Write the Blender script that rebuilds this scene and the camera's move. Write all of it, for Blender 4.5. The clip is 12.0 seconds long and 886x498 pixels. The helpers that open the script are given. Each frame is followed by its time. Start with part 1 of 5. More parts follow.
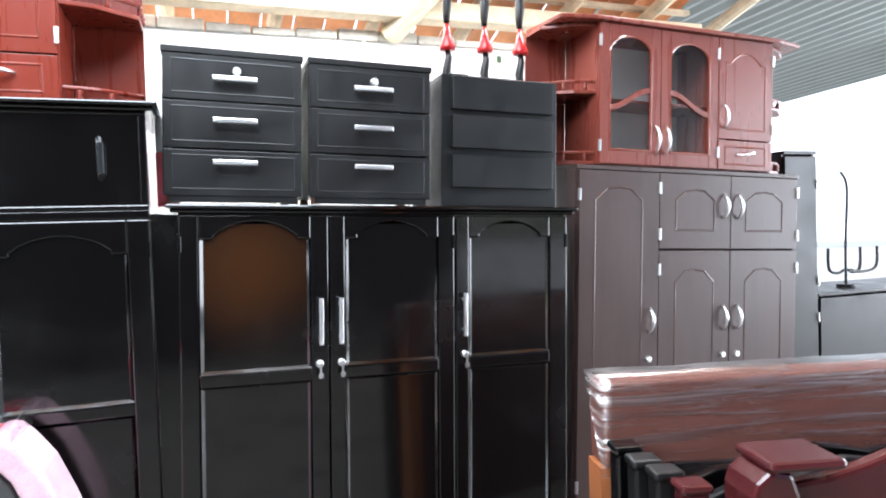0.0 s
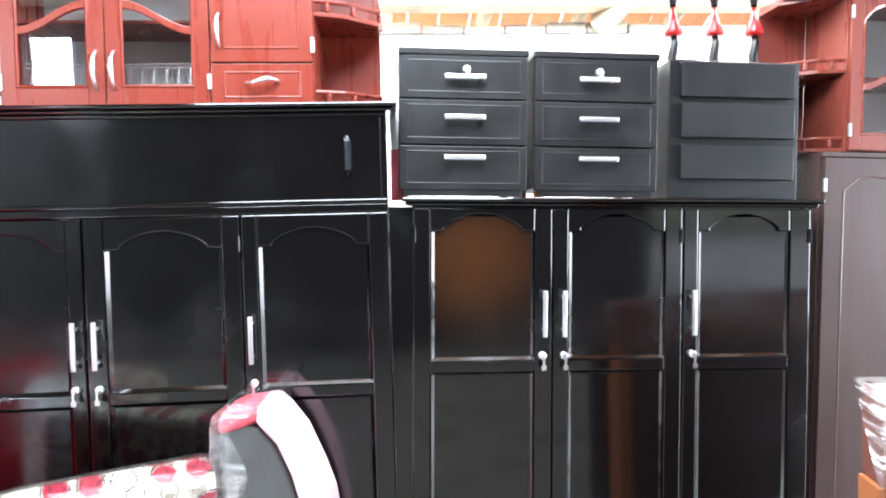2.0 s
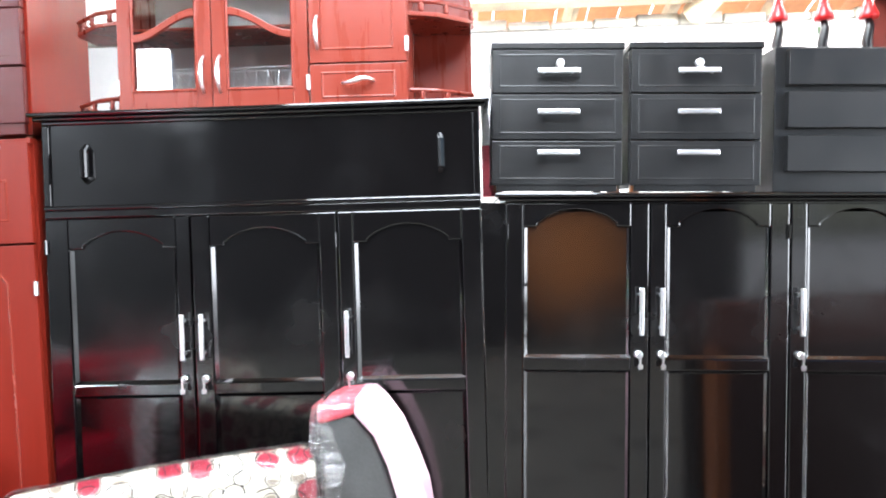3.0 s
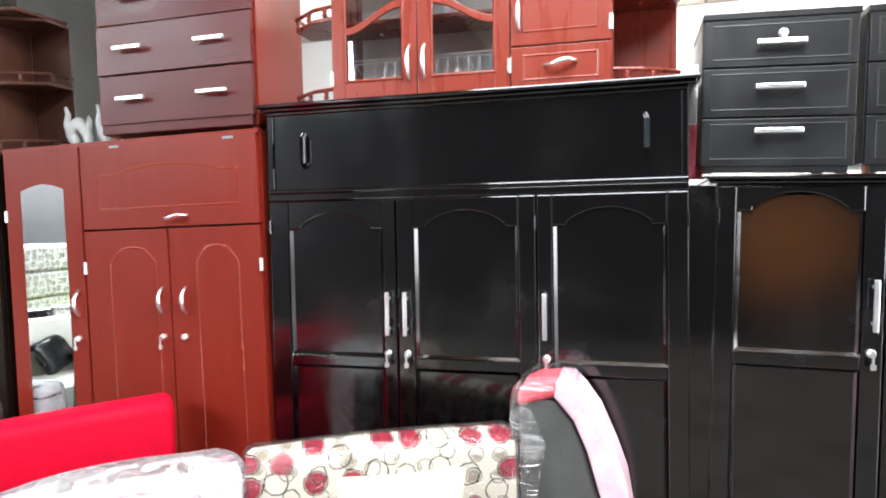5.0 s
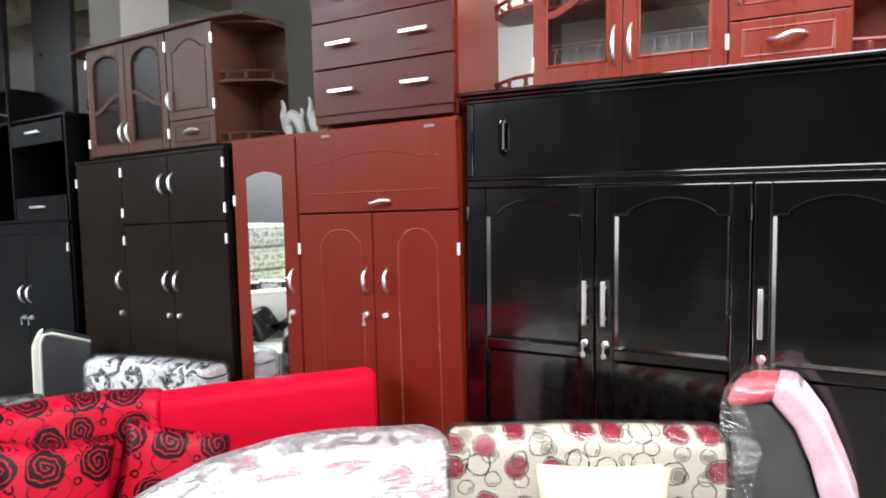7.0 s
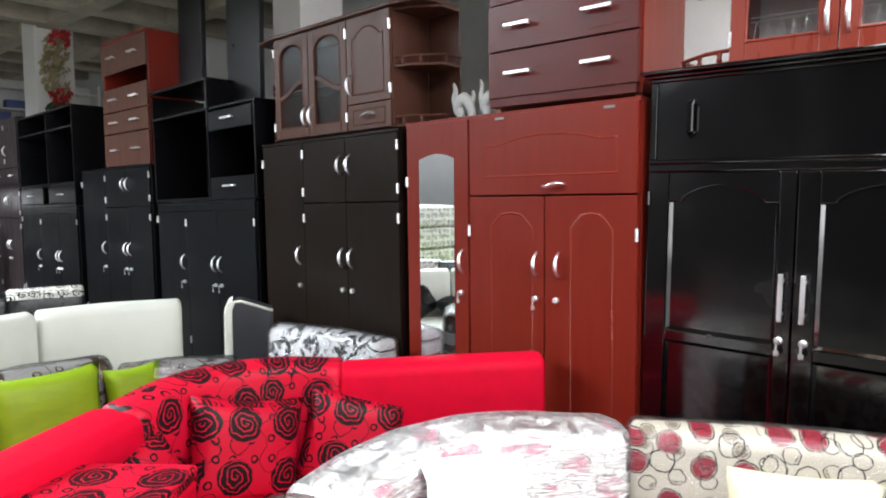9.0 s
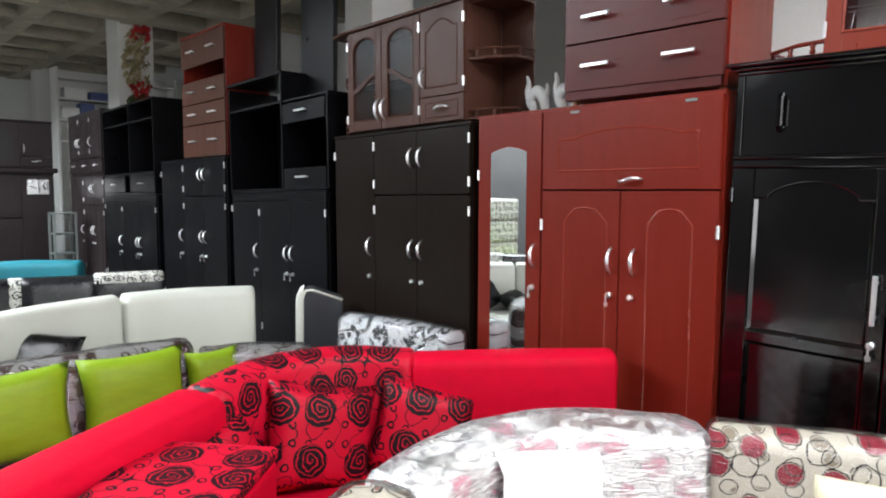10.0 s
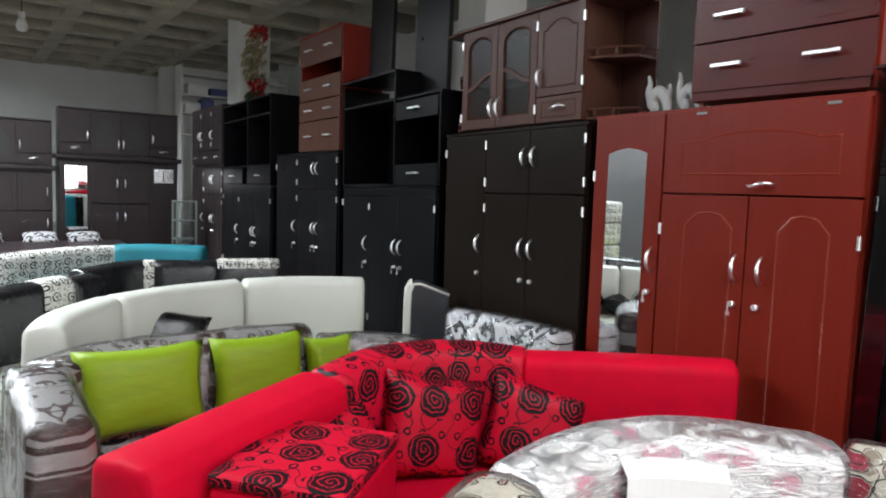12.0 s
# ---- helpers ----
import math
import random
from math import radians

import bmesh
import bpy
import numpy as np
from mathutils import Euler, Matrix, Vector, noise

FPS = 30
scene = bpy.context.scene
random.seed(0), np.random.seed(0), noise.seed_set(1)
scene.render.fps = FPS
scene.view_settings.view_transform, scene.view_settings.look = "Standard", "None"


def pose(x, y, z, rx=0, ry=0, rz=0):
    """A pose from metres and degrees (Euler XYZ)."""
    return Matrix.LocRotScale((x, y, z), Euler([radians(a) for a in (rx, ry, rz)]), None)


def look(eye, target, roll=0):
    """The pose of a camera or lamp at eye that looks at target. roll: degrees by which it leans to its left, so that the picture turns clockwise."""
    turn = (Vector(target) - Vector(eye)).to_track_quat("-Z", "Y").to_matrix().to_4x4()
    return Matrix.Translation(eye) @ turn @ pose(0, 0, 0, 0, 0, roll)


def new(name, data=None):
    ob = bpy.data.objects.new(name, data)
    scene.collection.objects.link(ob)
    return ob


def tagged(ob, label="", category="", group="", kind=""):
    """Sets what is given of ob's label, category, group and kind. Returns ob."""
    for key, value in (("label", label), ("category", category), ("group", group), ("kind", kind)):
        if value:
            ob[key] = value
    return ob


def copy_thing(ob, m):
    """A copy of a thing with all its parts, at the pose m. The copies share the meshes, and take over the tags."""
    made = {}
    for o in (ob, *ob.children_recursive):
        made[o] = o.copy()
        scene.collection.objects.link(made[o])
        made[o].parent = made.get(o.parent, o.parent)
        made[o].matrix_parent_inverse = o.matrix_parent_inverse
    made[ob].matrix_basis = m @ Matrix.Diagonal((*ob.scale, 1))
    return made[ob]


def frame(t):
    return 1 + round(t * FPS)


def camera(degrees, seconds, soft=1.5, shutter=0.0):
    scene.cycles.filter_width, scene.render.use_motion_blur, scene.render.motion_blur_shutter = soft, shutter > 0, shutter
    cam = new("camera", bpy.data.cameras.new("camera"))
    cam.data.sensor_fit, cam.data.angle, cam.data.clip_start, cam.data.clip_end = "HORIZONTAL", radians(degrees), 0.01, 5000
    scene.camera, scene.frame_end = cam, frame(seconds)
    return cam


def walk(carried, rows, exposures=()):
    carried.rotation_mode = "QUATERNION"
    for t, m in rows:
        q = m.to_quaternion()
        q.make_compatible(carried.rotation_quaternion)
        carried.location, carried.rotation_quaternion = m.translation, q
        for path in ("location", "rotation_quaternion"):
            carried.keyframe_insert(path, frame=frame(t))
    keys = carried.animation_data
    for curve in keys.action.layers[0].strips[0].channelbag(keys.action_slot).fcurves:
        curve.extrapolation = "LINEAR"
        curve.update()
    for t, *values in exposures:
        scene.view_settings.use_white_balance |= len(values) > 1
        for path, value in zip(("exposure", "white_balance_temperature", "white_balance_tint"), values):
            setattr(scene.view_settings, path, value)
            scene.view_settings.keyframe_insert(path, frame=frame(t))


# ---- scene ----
cam = camera(67.1, 12.0, 2.0)
PATH = [
    (0, (0.105, -2.431, 1.556), (0.773, -0.547, 1.489), -1.8),
    (0.5, (0.065, -2.422, 1.555), (0.622, -0.502, 1.486), -1.4),
    (1, (0.028, -2.407, 1.548), (0.463, -0.456, 1.472), -1.2),
    (1.5, (-0.023, -2.398, 1.546), (0.281, -0.423, 1.47), -1.3),
    (2, (-0.063, -2.398, 1.546), (0.092, -0.405, 1.485), -1.5),
    (2.5, (-0.098, -2.395, 1.537), (-0.085, -0.396, 1.478), -1.5),
    (3, (-0.123, -2.396, 1.528), (-0.195, -0.398, 1.477), -1.6),
    (5, (-0.269, -2.417, 1.525), (-0.804, -0.492, 1.44), -1.1),
    (5.5, (-0.296, -2.425, 1.543), (-0.94, -0.534, 1.439), -1.1),
    (6, (-0.325, -2.437, 1.549), (-1.093, -0.594, 1.427), -0.9),
    (6.5, (-0.357, -2.449, 1.544), (-1.243, -0.66, 1.423), -0.7),
    (7, (-0.384, -2.454, 1.541), (-1.373, -0.72, 1.413), -0.6),
    (9, (-0.499, -2.514, 1.539), (-1.829, -1.031, 1.363), 0.3),
    (9.5, (-0.521, -2.541, 1.537), (-1.911, -1.115, 1.353), 0.5),
    (10, (-0.541, -2.56, 1.538), (-1.994, -1.2, 1.34), 1.0),
    (10.5, (-0.56, -2.578, 1.532), (-2.071, -1.285, 1.32), 1.4),
    (11, (-0.574, -2.601, 1.525), (-2.123, -1.355, 1.313), 1.7),
    (11.5, (-0.584, -2.633, 1.53), (-2.172, -1.436, 1.319), 2.1),
    (12, (-0.591, -2.662, 1.53), (-2.214, -1.512, 1.321), 2.6),
]
walk(cam, [(t, look(eye, target, roll)) for t, eye, target, roll in PATH],
     [(0.0, 0.0, 5950, 10), (1.0, 0.42, 5950, 10), (2.5, 0.7, 6000, 10), (5.5, 0.12, 6450, 11), (7.0, -0.18, 6500, 12), (9.5, -0.45, 6500, 11), (12.0, -0.95, 6500, 11)])
# ---- world and light ----
world = bpy.data.worlds.new("world")
scene.world = world
world.use_nodes = True
wn = world.node_tree
sky = wn.nodes.new("ShaderNodeTexSky")
sky.sky_type, sky.sun_disc = "NISHITA", False
sky.sun_elevation, sky.sun_rotation = radians(50), radians(-23)
wn.links.new(sky.outputs[0], wn.nodes["Background"].inputs[0])
wn.nodes["Background"].inputs[1].default_value = 0.12

sun = new("sun", bpy.data.lights.new("sun", "SUN"))
sun.data.energy, sun.data.angle, sun.data.color = 4.0, radians(0.5), (1.0, 0.95, 0.88)
sun.matrix_world = look((-6, 14, 18), (0, 0, 0))


def area(name, eye, target, sx, sy, watts, colour):
    lamp = new(name, bpy.data.lights.new(name, "AREA"))
    lamp.data.shape, lamp.data.size, lamp.data.size_y = "RECTANGLE", sx, sy
    lamp.data.energy, lamp.data.color = watts, colour
    lamp.matrix_world = look(eye, target)
    return lamp


area("sky_east_opening", (7.5, -1.5, 1.9), (0, -1.5, 1.5), 8.0, 3.2, 720, (0.97, 0.98, 1.0))
# unseen roof opening, added so that light falls on the sofas from above
area("fill_roof_opening", (-0.2, -1.5, 3.62), (-0.2, -1.5, 0), 2.2, 2.0, 270, (0.92, 0.97, 1.0))
# strip lamp added under the eaves only to whiten the back wall
area("fill_back_wall", (0.1, 1.15, 3.0), (0.2, 1.35, 0), 5.2, 0.4, 230, (1.0, 0.98, 0.94))
# extra lamp out of view, brightens the far sofas and end wall
area("fill_far_area", (-8.5, -4.75, 4.28), (-8.5, -4.75, 0), 7.0, 1.8, 3000, (0.86, 0.95, 1.0))
area("sky_clerestory", (-4.05, -5.95, 3.58), (-4.05, 0, 3.2), 0.46, 0.74, 22, (0.95, 0.98, 1.0))


# ---- materials ----
def material(name, colour, rough=0.5, metal=0.0, vary=0.25, scale=6.0, stretch=(1, 1, 1), bump=0.05, fine=120.0, coat=0.0, spec=0.5, smear=None):
    """A surface with grain at two scales, in metres. smear: the roughness of dull patches in a polished surface."""
    m = bpy.data.materials.new(name)
    m.use_nodes = True
    n, l = m.node_tree.nodes, m.node_tree.links
    b = n["Principled BSDF"]
    b.inputs["Metallic"].default_value = metal
    b.inputs["Coat Weight"].default_value = coat
    b.inputs["Coat Roughness"].default_value = 0.08
    b.inputs["Specular IOR Level"].default_value = spec
    tc, mp = n.new("ShaderNodeTexCoord"), n.new("ShaderNodeMapping")
    mp.inputs["Scale"].default_value = stretch
    l.new(tc.outputs["Object"], mp.inputs[0])
    big, small = n.new("ShaderNodeTexNoise"), n.new("ShaderNodeTexNoise")
    big.inputs["Scale"].default_value, big.inputs["Detail"].default_value = scale, 5
    small.inputs["Scale"].default_value, small.inputs["Detail"].default_value = fine, 3
    l.new(mp.outputs[0], big.inputs["Vector"])
    l.new(mp.outputs[0], small.inputs["Vector"])
    mixn = n.new("ShaderNodeMath")
    mixn.operation = "MULTIPLY_ADD"
    mixn.inputs[1].default_value = 0.35
    l.new(small.outputs[0], mixn.inputs[0])
    l.new(big.outputs[0], mixn.inputs[2])
    ramp = n.new("ShaderNodeMapRange")
    ramp.inputs["From Min"].default_value, ramp.inputs["From Max"].default_value = 0.35, 1.0
    ramp.inputs["To Min"].default_value, ramp.inputs["To Max"].default_value = 1 - vary, 1 + vary
    l.new(mixn.outputs[0], ramp.inputs[0])
    col = n.new("ShaderNodeVectorMath")
    col.operation = "SCALE"
    col.inputs[0].default_value = colour
    l.new(ramp.outputs[0], col.inputs["Scale"])
    l.new(col.outputs[0], b.inputs["Base Color"])
    rr = n.new("ShaderNodeMapRange")
    rr.inputs["From Min"].default_value, rr.inputs["From Max"].default_value = 0.3, 0.75
    rr.inputs["To Min"].default_value, rr.inputs["To Max"].default_value = max(rough * 0.8, 0.02), min(rough * 1.25, 1)
    if smear:
        rr.inputs["From Min"].default_value, rr.inputs["From Max"].default_value = 0.48, 0.72
        rr.inputs["To Max"].default_value = smear
    l.new(big.outputs[0], rr.inputs[0])
    l.new(rr.outputs[0], b.inputs["Roughness"])
    if bump:
        bp = n.new("ShaderNodeBump")
        bp.inputs["Strength"].default_value, bp.inputs["Distance"].default_value = bump, 0.004
        l.new(mixn.outputs[0], bp.inputs["Height"])
        l.new(bp.outputs[0], b.inputs["Normal"])
    return m


GRAIN = (6, 6, 0.6)
black_lacquer = material("black_lacquer", (0.0017, 0.0014, 0.0016), 0.11, vary=0.3, scale=2.2, bump=0.015, fine=60, coat=0.6, spec=0.55, smear=0.36)
black_matt = material("black_matt", (0.0048, 0.0046, 0.0048), 0.40, vary=0.2, scale=8, bump=0.03)
black_board = material("black_board", (0.0025, 0.0025, 0.0034), 0.34, bump=0.004, spec=0.18, stretch=(1, 1, 1), vary=0.15, scale=3)
red_board = material("red_board", (0.15, 0.0128, 0.0062), 0.36, vary=0.12, scale=4, stretch=GRAIN, bump=0.012, fine=50, spec=0.22)
wine_board = material("wine_board", (0.074, 0.0122, 0.011), 0.33, vary=0.09, scale=4, stretch=(0.6, 6, 6), bump=0.03, fine=50, spec=0.2)
cherry_board = material("cherry_board", (0.17, 0.024, 0.013), 0.3, vary=0.07, scale=4, stretch=GRAIN, bump=0.03, fine=50, spec=0.4)
rust_board = material("rust_board", (0.19, 0.042, 0.028), 0.3, vary=0.08, scale=4, stretch=GRAIN, bump=0.03, fine=50)
brown_board = material("brown_board", (0.066, 0.026, 0.017), 0.4, vary=0.12, scale=4, stretch=GRAIN, bump=0.03, fine=50, spec=0.18)
wenge_board = material("wenge_board", (0.058, 0.035, 0.031), 0.34, vary=0.16, scale=4, stretch=GRAIN, bump=0.03, fine=50)
# *_edge: board colours made lighter and glossier to paint highlights along routed outlines
wenge_lit_edge = material("wenge_lit_edge", (0.07, 0.042, 0.037), 0.16, vary=0.1, bump=0.0, coat=1.0)
red_lit_edge = material("red_lit_edge", (0.19, 0.026, 0.015), 0.25, vary=0.1, bump=0.0, coat=0.5)
rust_lit_edge = material("rust_lit_edge", (0.22, 0.05, 0.034), 0.16, vary=0.1, bump=0.0, coat=1.0)
umber_board = material("umber_board", (0.0105, 0.0065, 0.0046), 0.36, vary=0.22, scale=4, stretch=GRAIN, bump=0.02, fine=50, spec=0.09)
plum_board = material("plum_board", (0.019, 0.0125, 0.0135), 0.4, vary=0.2, scale=4, stretch=GRAIN, bump=0.03, spec=0.3)
mahogany = material("mahogany", (0.055, 0.009, 0.010), 0.22, vary=0.2, scale=5, bump=0.03, coat=0.3)
amber_wood = material("amber_wood", (0.30, 0.10, 0.035), 0.4, vary=0.2, scale=5, stretch=GRAIN)
chrome = material("chrome", (0.92, 0.92, 0.93), 0.36, metal=1.0, vary=0.05, bump=0.0)
zinc = material("zinc", (0.65, 0.65, 0.64), 0.35, metal=0.8, vary=0.1, bump=0.0)
white_paint = material("white_paint", (0.80, 0.79, 0.76), 0.7, vary=0.06, scale=1.5, bump=0.15, fine=30)
grey_plaster = material("grey_plaster", (0.74, 0.75, 0.73), 0.8, vary=0.1, scale=1.2, bump=0.2, fine=30)
concrete = material("concrete", (0.40, 0.36, 0.285), 0.85, vary=0.3, scale=2.5, bump=0.4, fine=25)
dark_unseen_wall = material("dark_unseen_wall", (0.028, 0.026, 0.026), 0.8, vary=0.2, scale=1.5, bump=0.2, fine=30)
floor_tile = material("floor_tile", (0.16, 0.148, 0.13), 0.3, vary=0.15, scale=2, bump=0.02)
yard = material("yard_concrete", (0.72, 0.71, 0.68), 0.9, vary=0.2, scale=1)
pale_cement = material("pale_cement", (0.56, 0.53, 0.46), 0.9, vary=0.35, scale=8, bump=0.6, fine=30)
clay = material("clay_tile", (0.60, 0.27, 0.12), 0.8, vary=0.3, scale=5, bump=0.3, fine=30)
timber = material("old_timber", (0.64, 0.54, 0.38), 0.8, vary=0.35, scale=7, stretch=(1, 1, 1), bump=0.3, fine=60)
sheet_metal = material("sheet_metal", (0.20, 0.22, 0.21), 0.45, metal=0.4, vary=0.15, scale=3)
white_vinyl = material("white_vinyl", (0.66, 0.67, 0.60), 0.36, vary=0.05, scale=4, bump=0.06, fine=90)
grey_vinyl = material("grey_vinyl", (0.035, 0.038, 0.043), 0.38, vary=0.15, bump=0.08)
black_vinyl = material("black_vinyl", (0.012, 0.012, 0.014), 0.28, vary=0.15, bump=0.08)
green_satin = material("green_satin", (0.23, 0.36, 0.012), 0.5, vary=0.16, scale=5, stretch=(1, 1, 3), bump=0.9, fine=14, spec=0.3)
teal_cloth = material("teal_cloth", (0.01, 0.19, 0.24), 0.6, vary=0.12)
red_cloth = material("red_cloth", (0.56, 0.003, 0.024), 0.6, vary=0.1, scale=14, bump=0.12, fine=200, spec=0.07)
paper = material("paper", (0.82, 0.82, 0.80), 0.6, vary=0.04, bump=0.03)
cream_cloth = material("cream_cloth", (0.80, 0.74, 0.52), 0.6, vary=0.05)
dark_cloth = material("dark_cloth", (0.06, 0.06, 0.058), 0.6, vary=0.3, scale=9, bump=0.2)
pink_cloth = material("pink_cloth", (0.74, 0.48, 0.55), 0.45, vary=0.35, scale=7, bump=0.1)
coral_cloth = material("coral_cloth", (0.66, 0.10, 0.13), 0.45, vary=0.6, scale=9, bump=0.1)
pack_board = material("pack_board", (0.14, 0.05, 0.036), 0.35, vary=0.25, scale=4, stretch=(0.6, 6, 6))
figure_black = material("figure_black", (0.01, 0.008, 0.008), 0.3)
figure_red = material("figure_red", (0.45, 0.015, 0.015), 0.3)
ornament_grey = material("ornament_grey", (0.55, 0.55, 0.53), 0.4)
rose_red = material("rose_red", (0.50, 0.02, 0.02), 0.6, scale=30, vary=0.4)
rose_gold = material("rose_gold", (0.42, 0.36, 0.2), 0.6, scale=30, vary=0.4)
leaf_green = material("leaf_green", (0.05, 0.09, 0.03), 0.6, scale=30, vary=0.4)


def mirror_material():
    m = bpy.data.materials.new("mirror")
    m.use_nodes = True
    b = m.node_tree.nodes["Principled BSDF"]
    b.inputs["Base Color"].default_value = (0.86, 0.88, 0.88, 1)
    b.inputs["Metallic"].default_value, b.inputs["Roughness"].default_value = 1.0, 0.015
    return m


def clear_material(name, gloss, rough, wrinkle, strength=0.6, run=(3, 3, 14)):
    """A thin clear sheet: it lets most light through, and shines."""
    m = bpy.data.materials.new(name)
    m.use_nodes = True
    n, l = m.node_tree.nodes, m.node_tree.links
    n.remove(n["Principled BSDF"])
    clear, shine, mix = n.new("ShaderNodeBsdfTransparent"), n.new("ShaderNodeBsdfGlossy"), n.new("ShaderNodeMixShader")
    clear.inputs[0].default_value = (0.95, 0.96, 0.96, 1)
    shine.inputs["Roughness"].default_value = rough
    l.new(clear.outputs[0], mix.inputs[1])
    l.new(shine.outputs[0], mix.inputs[2])
    mix.inputs[0].default_value = gloss
    if wrinkle:
        tc, mp, tex = n.new("ShaderNodeTexCoord"), n.new("ShaderNodeMapping"), n.new("ShaderNodeTexNoise")
        mp.inputs["Scale"].default_value = run
        tex.inputs["Scale"].default_value, tex.inputs["Detail"].default_value, tex.inputs["Distortion"].default_value = wrinkle, 4, 1.2
        l.new(tc.outputs["Object"], mp.inputs[0])
        l.new(mp.outputs[0], tex.inputs["Vector"])
        bp, mr = n.new("ShaderNodeBump"), n.new("ShaderNodeMapRange")
        bp.inputs["Strength"].default_value, bp.inputs["Distance"].default_value = strength, 0.02
        l.new(tex.outputs[0], bp.inputs["Height"])
        l.new(bp.outputs[0], shine.inputs["Normal"])
        mr.inputs["From Min"].default_value, mr.inputs["From Max"].default_value = 0.42, 0.68
        mr.inputs["To Min"].default_value, mr.inputs["To Max"].default_value = gloss * 0.3, gloss * 2.0
        l.new(tex.outputs[0], mr.inputs[0])
        rim, sum_up = n.new("ShaderNodeLayerWeight"), n.new("ShaderNodeMath")
        rim.inputs["Blend"].default_value = 0.25
        sum_up.operation, sum_up.use_clamp, sum_up.inputs[1].default_value = "MULTIPLY_ADD", True, 0.7
        l.new(rim.outputs["Fresnel"], sum_up.inputs[0])
        l.new(mr.outputs[0], sum_up.inputs[2])
        l.new(sum_up.outputs[0], mix.inputs[0])
    l.new(mix.outputs[0], n["Material Output"].inputs[0])
    return m


def print_material(name, ground, rings, cell, radius, turns, extra=None, rough=0.5, random_ness=0.55, fill=0.45, second=None):
    """Cloth printed with scattered spirals (roses), on the cloth's own coordinates in metres."""
    m = bpy.data.materials.new(name)
    m.use_nodes = True
    n, l = m.node_tree.nodes, m.node_tree.links
    b = n["Principled BSDF"]
    b.inputs["Roughness"].default_value = rough
    b.inputs["Specular IOR Level"].default_value = 0.2

    def calc(op, a, c=None, d=None):
        k = n.new("ShaderNodeMath")
        k.operation = op
        for i, v in enumerate((a, c, d)):
            if v is None:
                continue
            if isinstance(v, (int, float)):
                k.inputs[i].default_value = v
            else:
                l.new(v, k.inputs[i])
        return k.outputs[0]

    uv = n.new("ShaderNodeUVMap")

    def spots(size, seed):
        mp, vo, sub, sep = n.new("ShaderNodeMapping"), n.new("ShaderNodeTexVoronoi"), n.new("ShaderNodeVectorMath"), n.new("ShaderNodeSeparateXYZ")
        mp.inputs["Scale"].default_value = (1 / size, 1 / size, 1)
        mp.inputs["Location"].default_value = (seed, seed * 0.7, 0)
        l.new(uv.outputs[0], mp.inputs[0])
        warp = n.new("ShaderNodeTexNoise")
        warp.inputs["Scale"].default_value = 2.2
        l.new(mp.outputs[0], warp.inputs["Vector"])
        add = n.new("ShaderNodeVectorMath")
        add.operation = "MULTIPLY_ADD"
        add.inputs[1].default_value = (0.22, 0.22, 0)
        l.new(warp.outputs["Color"], add.inputs[0])
        l.new(mp.outputs[0], add.inputs[2])
        vo.voronoi_dimensions = "2D"
        vo.inputs["Scale"].default_value, vo.inputs["Randomness"].default_value = 1, random_ness
        l.new(add.outputs[0], vo.inputs["Vector"])
        sub.operation = "SUBTRACT"
        l.new(add.outputs[0], sub.inputs[0])
        l.new(vo.outputs["Position"], sub.inputs[1])
        l.new(sub.outputs[0], sep.inputs[0])
        return vo.outputs["Distance"], calc("ARCTAN2", sep.outputs[1], sep.outputs[0]), vo.outputs["Color"], add.outputs[0]

    d, ang, tint, where = spots(cell, 0.3)
    wobble = n.new("ShaderNodeTexNoise")
    wobble.inputs["Scale"].default_value, wobble.inputs["Detail"].default_value = 5.0, 2
    l.new(where, wobble.inputs["Vector"])
    spiral = calc("FRACT", calc("ADD", calc("ADD", calc("MULTIPLY", d, turns / radius), calc("MULTIPLY", ang, 0.15915)), calc("MULTIPLY", wobble.outputs[0], 1.3)))
    inside = calc("LESS_THAN", d, radius)
    ink = calc("MULTIPLY", calc("LESS_THAN", spiral, fill), inside)
    d2, ang2, tint2, where2 = spots(cell * 0.42, 5.1)
    dots = calc("MULTIPLY", calc("LESS_THAN", calc("ABSOLUTE", calc("SUBTRACT", d2, 0.16)), 0.05), calc("GREATER_THAN", d, radius * 1.12))
    vine_tex = n.new("ShaderNodeTexNoise")
    vine_tex.inputs["Scale"].default_value, vine_tex.inputs["Detail"].default_value = 1.6, 0
    l.new(where, vine_tex.inputs["Vector"])
    vines = calc("MULTIPLY", calc("LESS_THAN", calc("ABSOLUTE", calc("SUBTRACT", vine_tex.outputs[0], 0.5)), 0.009), calc("GREATER_THAN", d, radius))
    all_ink = calc("MINIMUM", calc("ADD", calc("ADD", ink, dots), vines), 1)
    mixc = n.new("ShaderNodeMix")
    mixc.data_type = "RGBA"
    mixc.inputs["A"].default_value, mixc.inputs["B"].default_value = (*ground, 1), (*rings, 1)
    l.new(all_ink, mixc.inputs["Factor"])
    result = mixc.outputs["Result"]
    if extra:
        # overlapping ovals: filled discs in two colours under two sets of dark outlines
        pick = n.new("ShaderNodeSeparateColor")
        l.new(tint, pick.inputs[0])
        d3, ang3, tint3, where3 = spots(cell * 0.8, 2.7)
        layers = ((second or extra, calc("MULTIPLY", calc("LESS_THAN", d3, 0.24), calc("LESS_THAN", pick.outputs[1], 0.55))),
                  (extra, calc("MULTIPLY", calc("LESS_THAN", d, radius * 0.64), calc("GREATER_THAN", pick.outputs[0], 0.3))),
                  (rings, calc("LESS_THAN", calc("ABSOLUTE", calc("SUBTRACT", d, radius * 0.72)), 0.022)),
                  (rings, calc("LESS_THAN", calc("ABSOLUTE", calc("SUBTRACT", d3, 0.30)), 0.020)))
        below = n.new("ShaderNodeRGB")
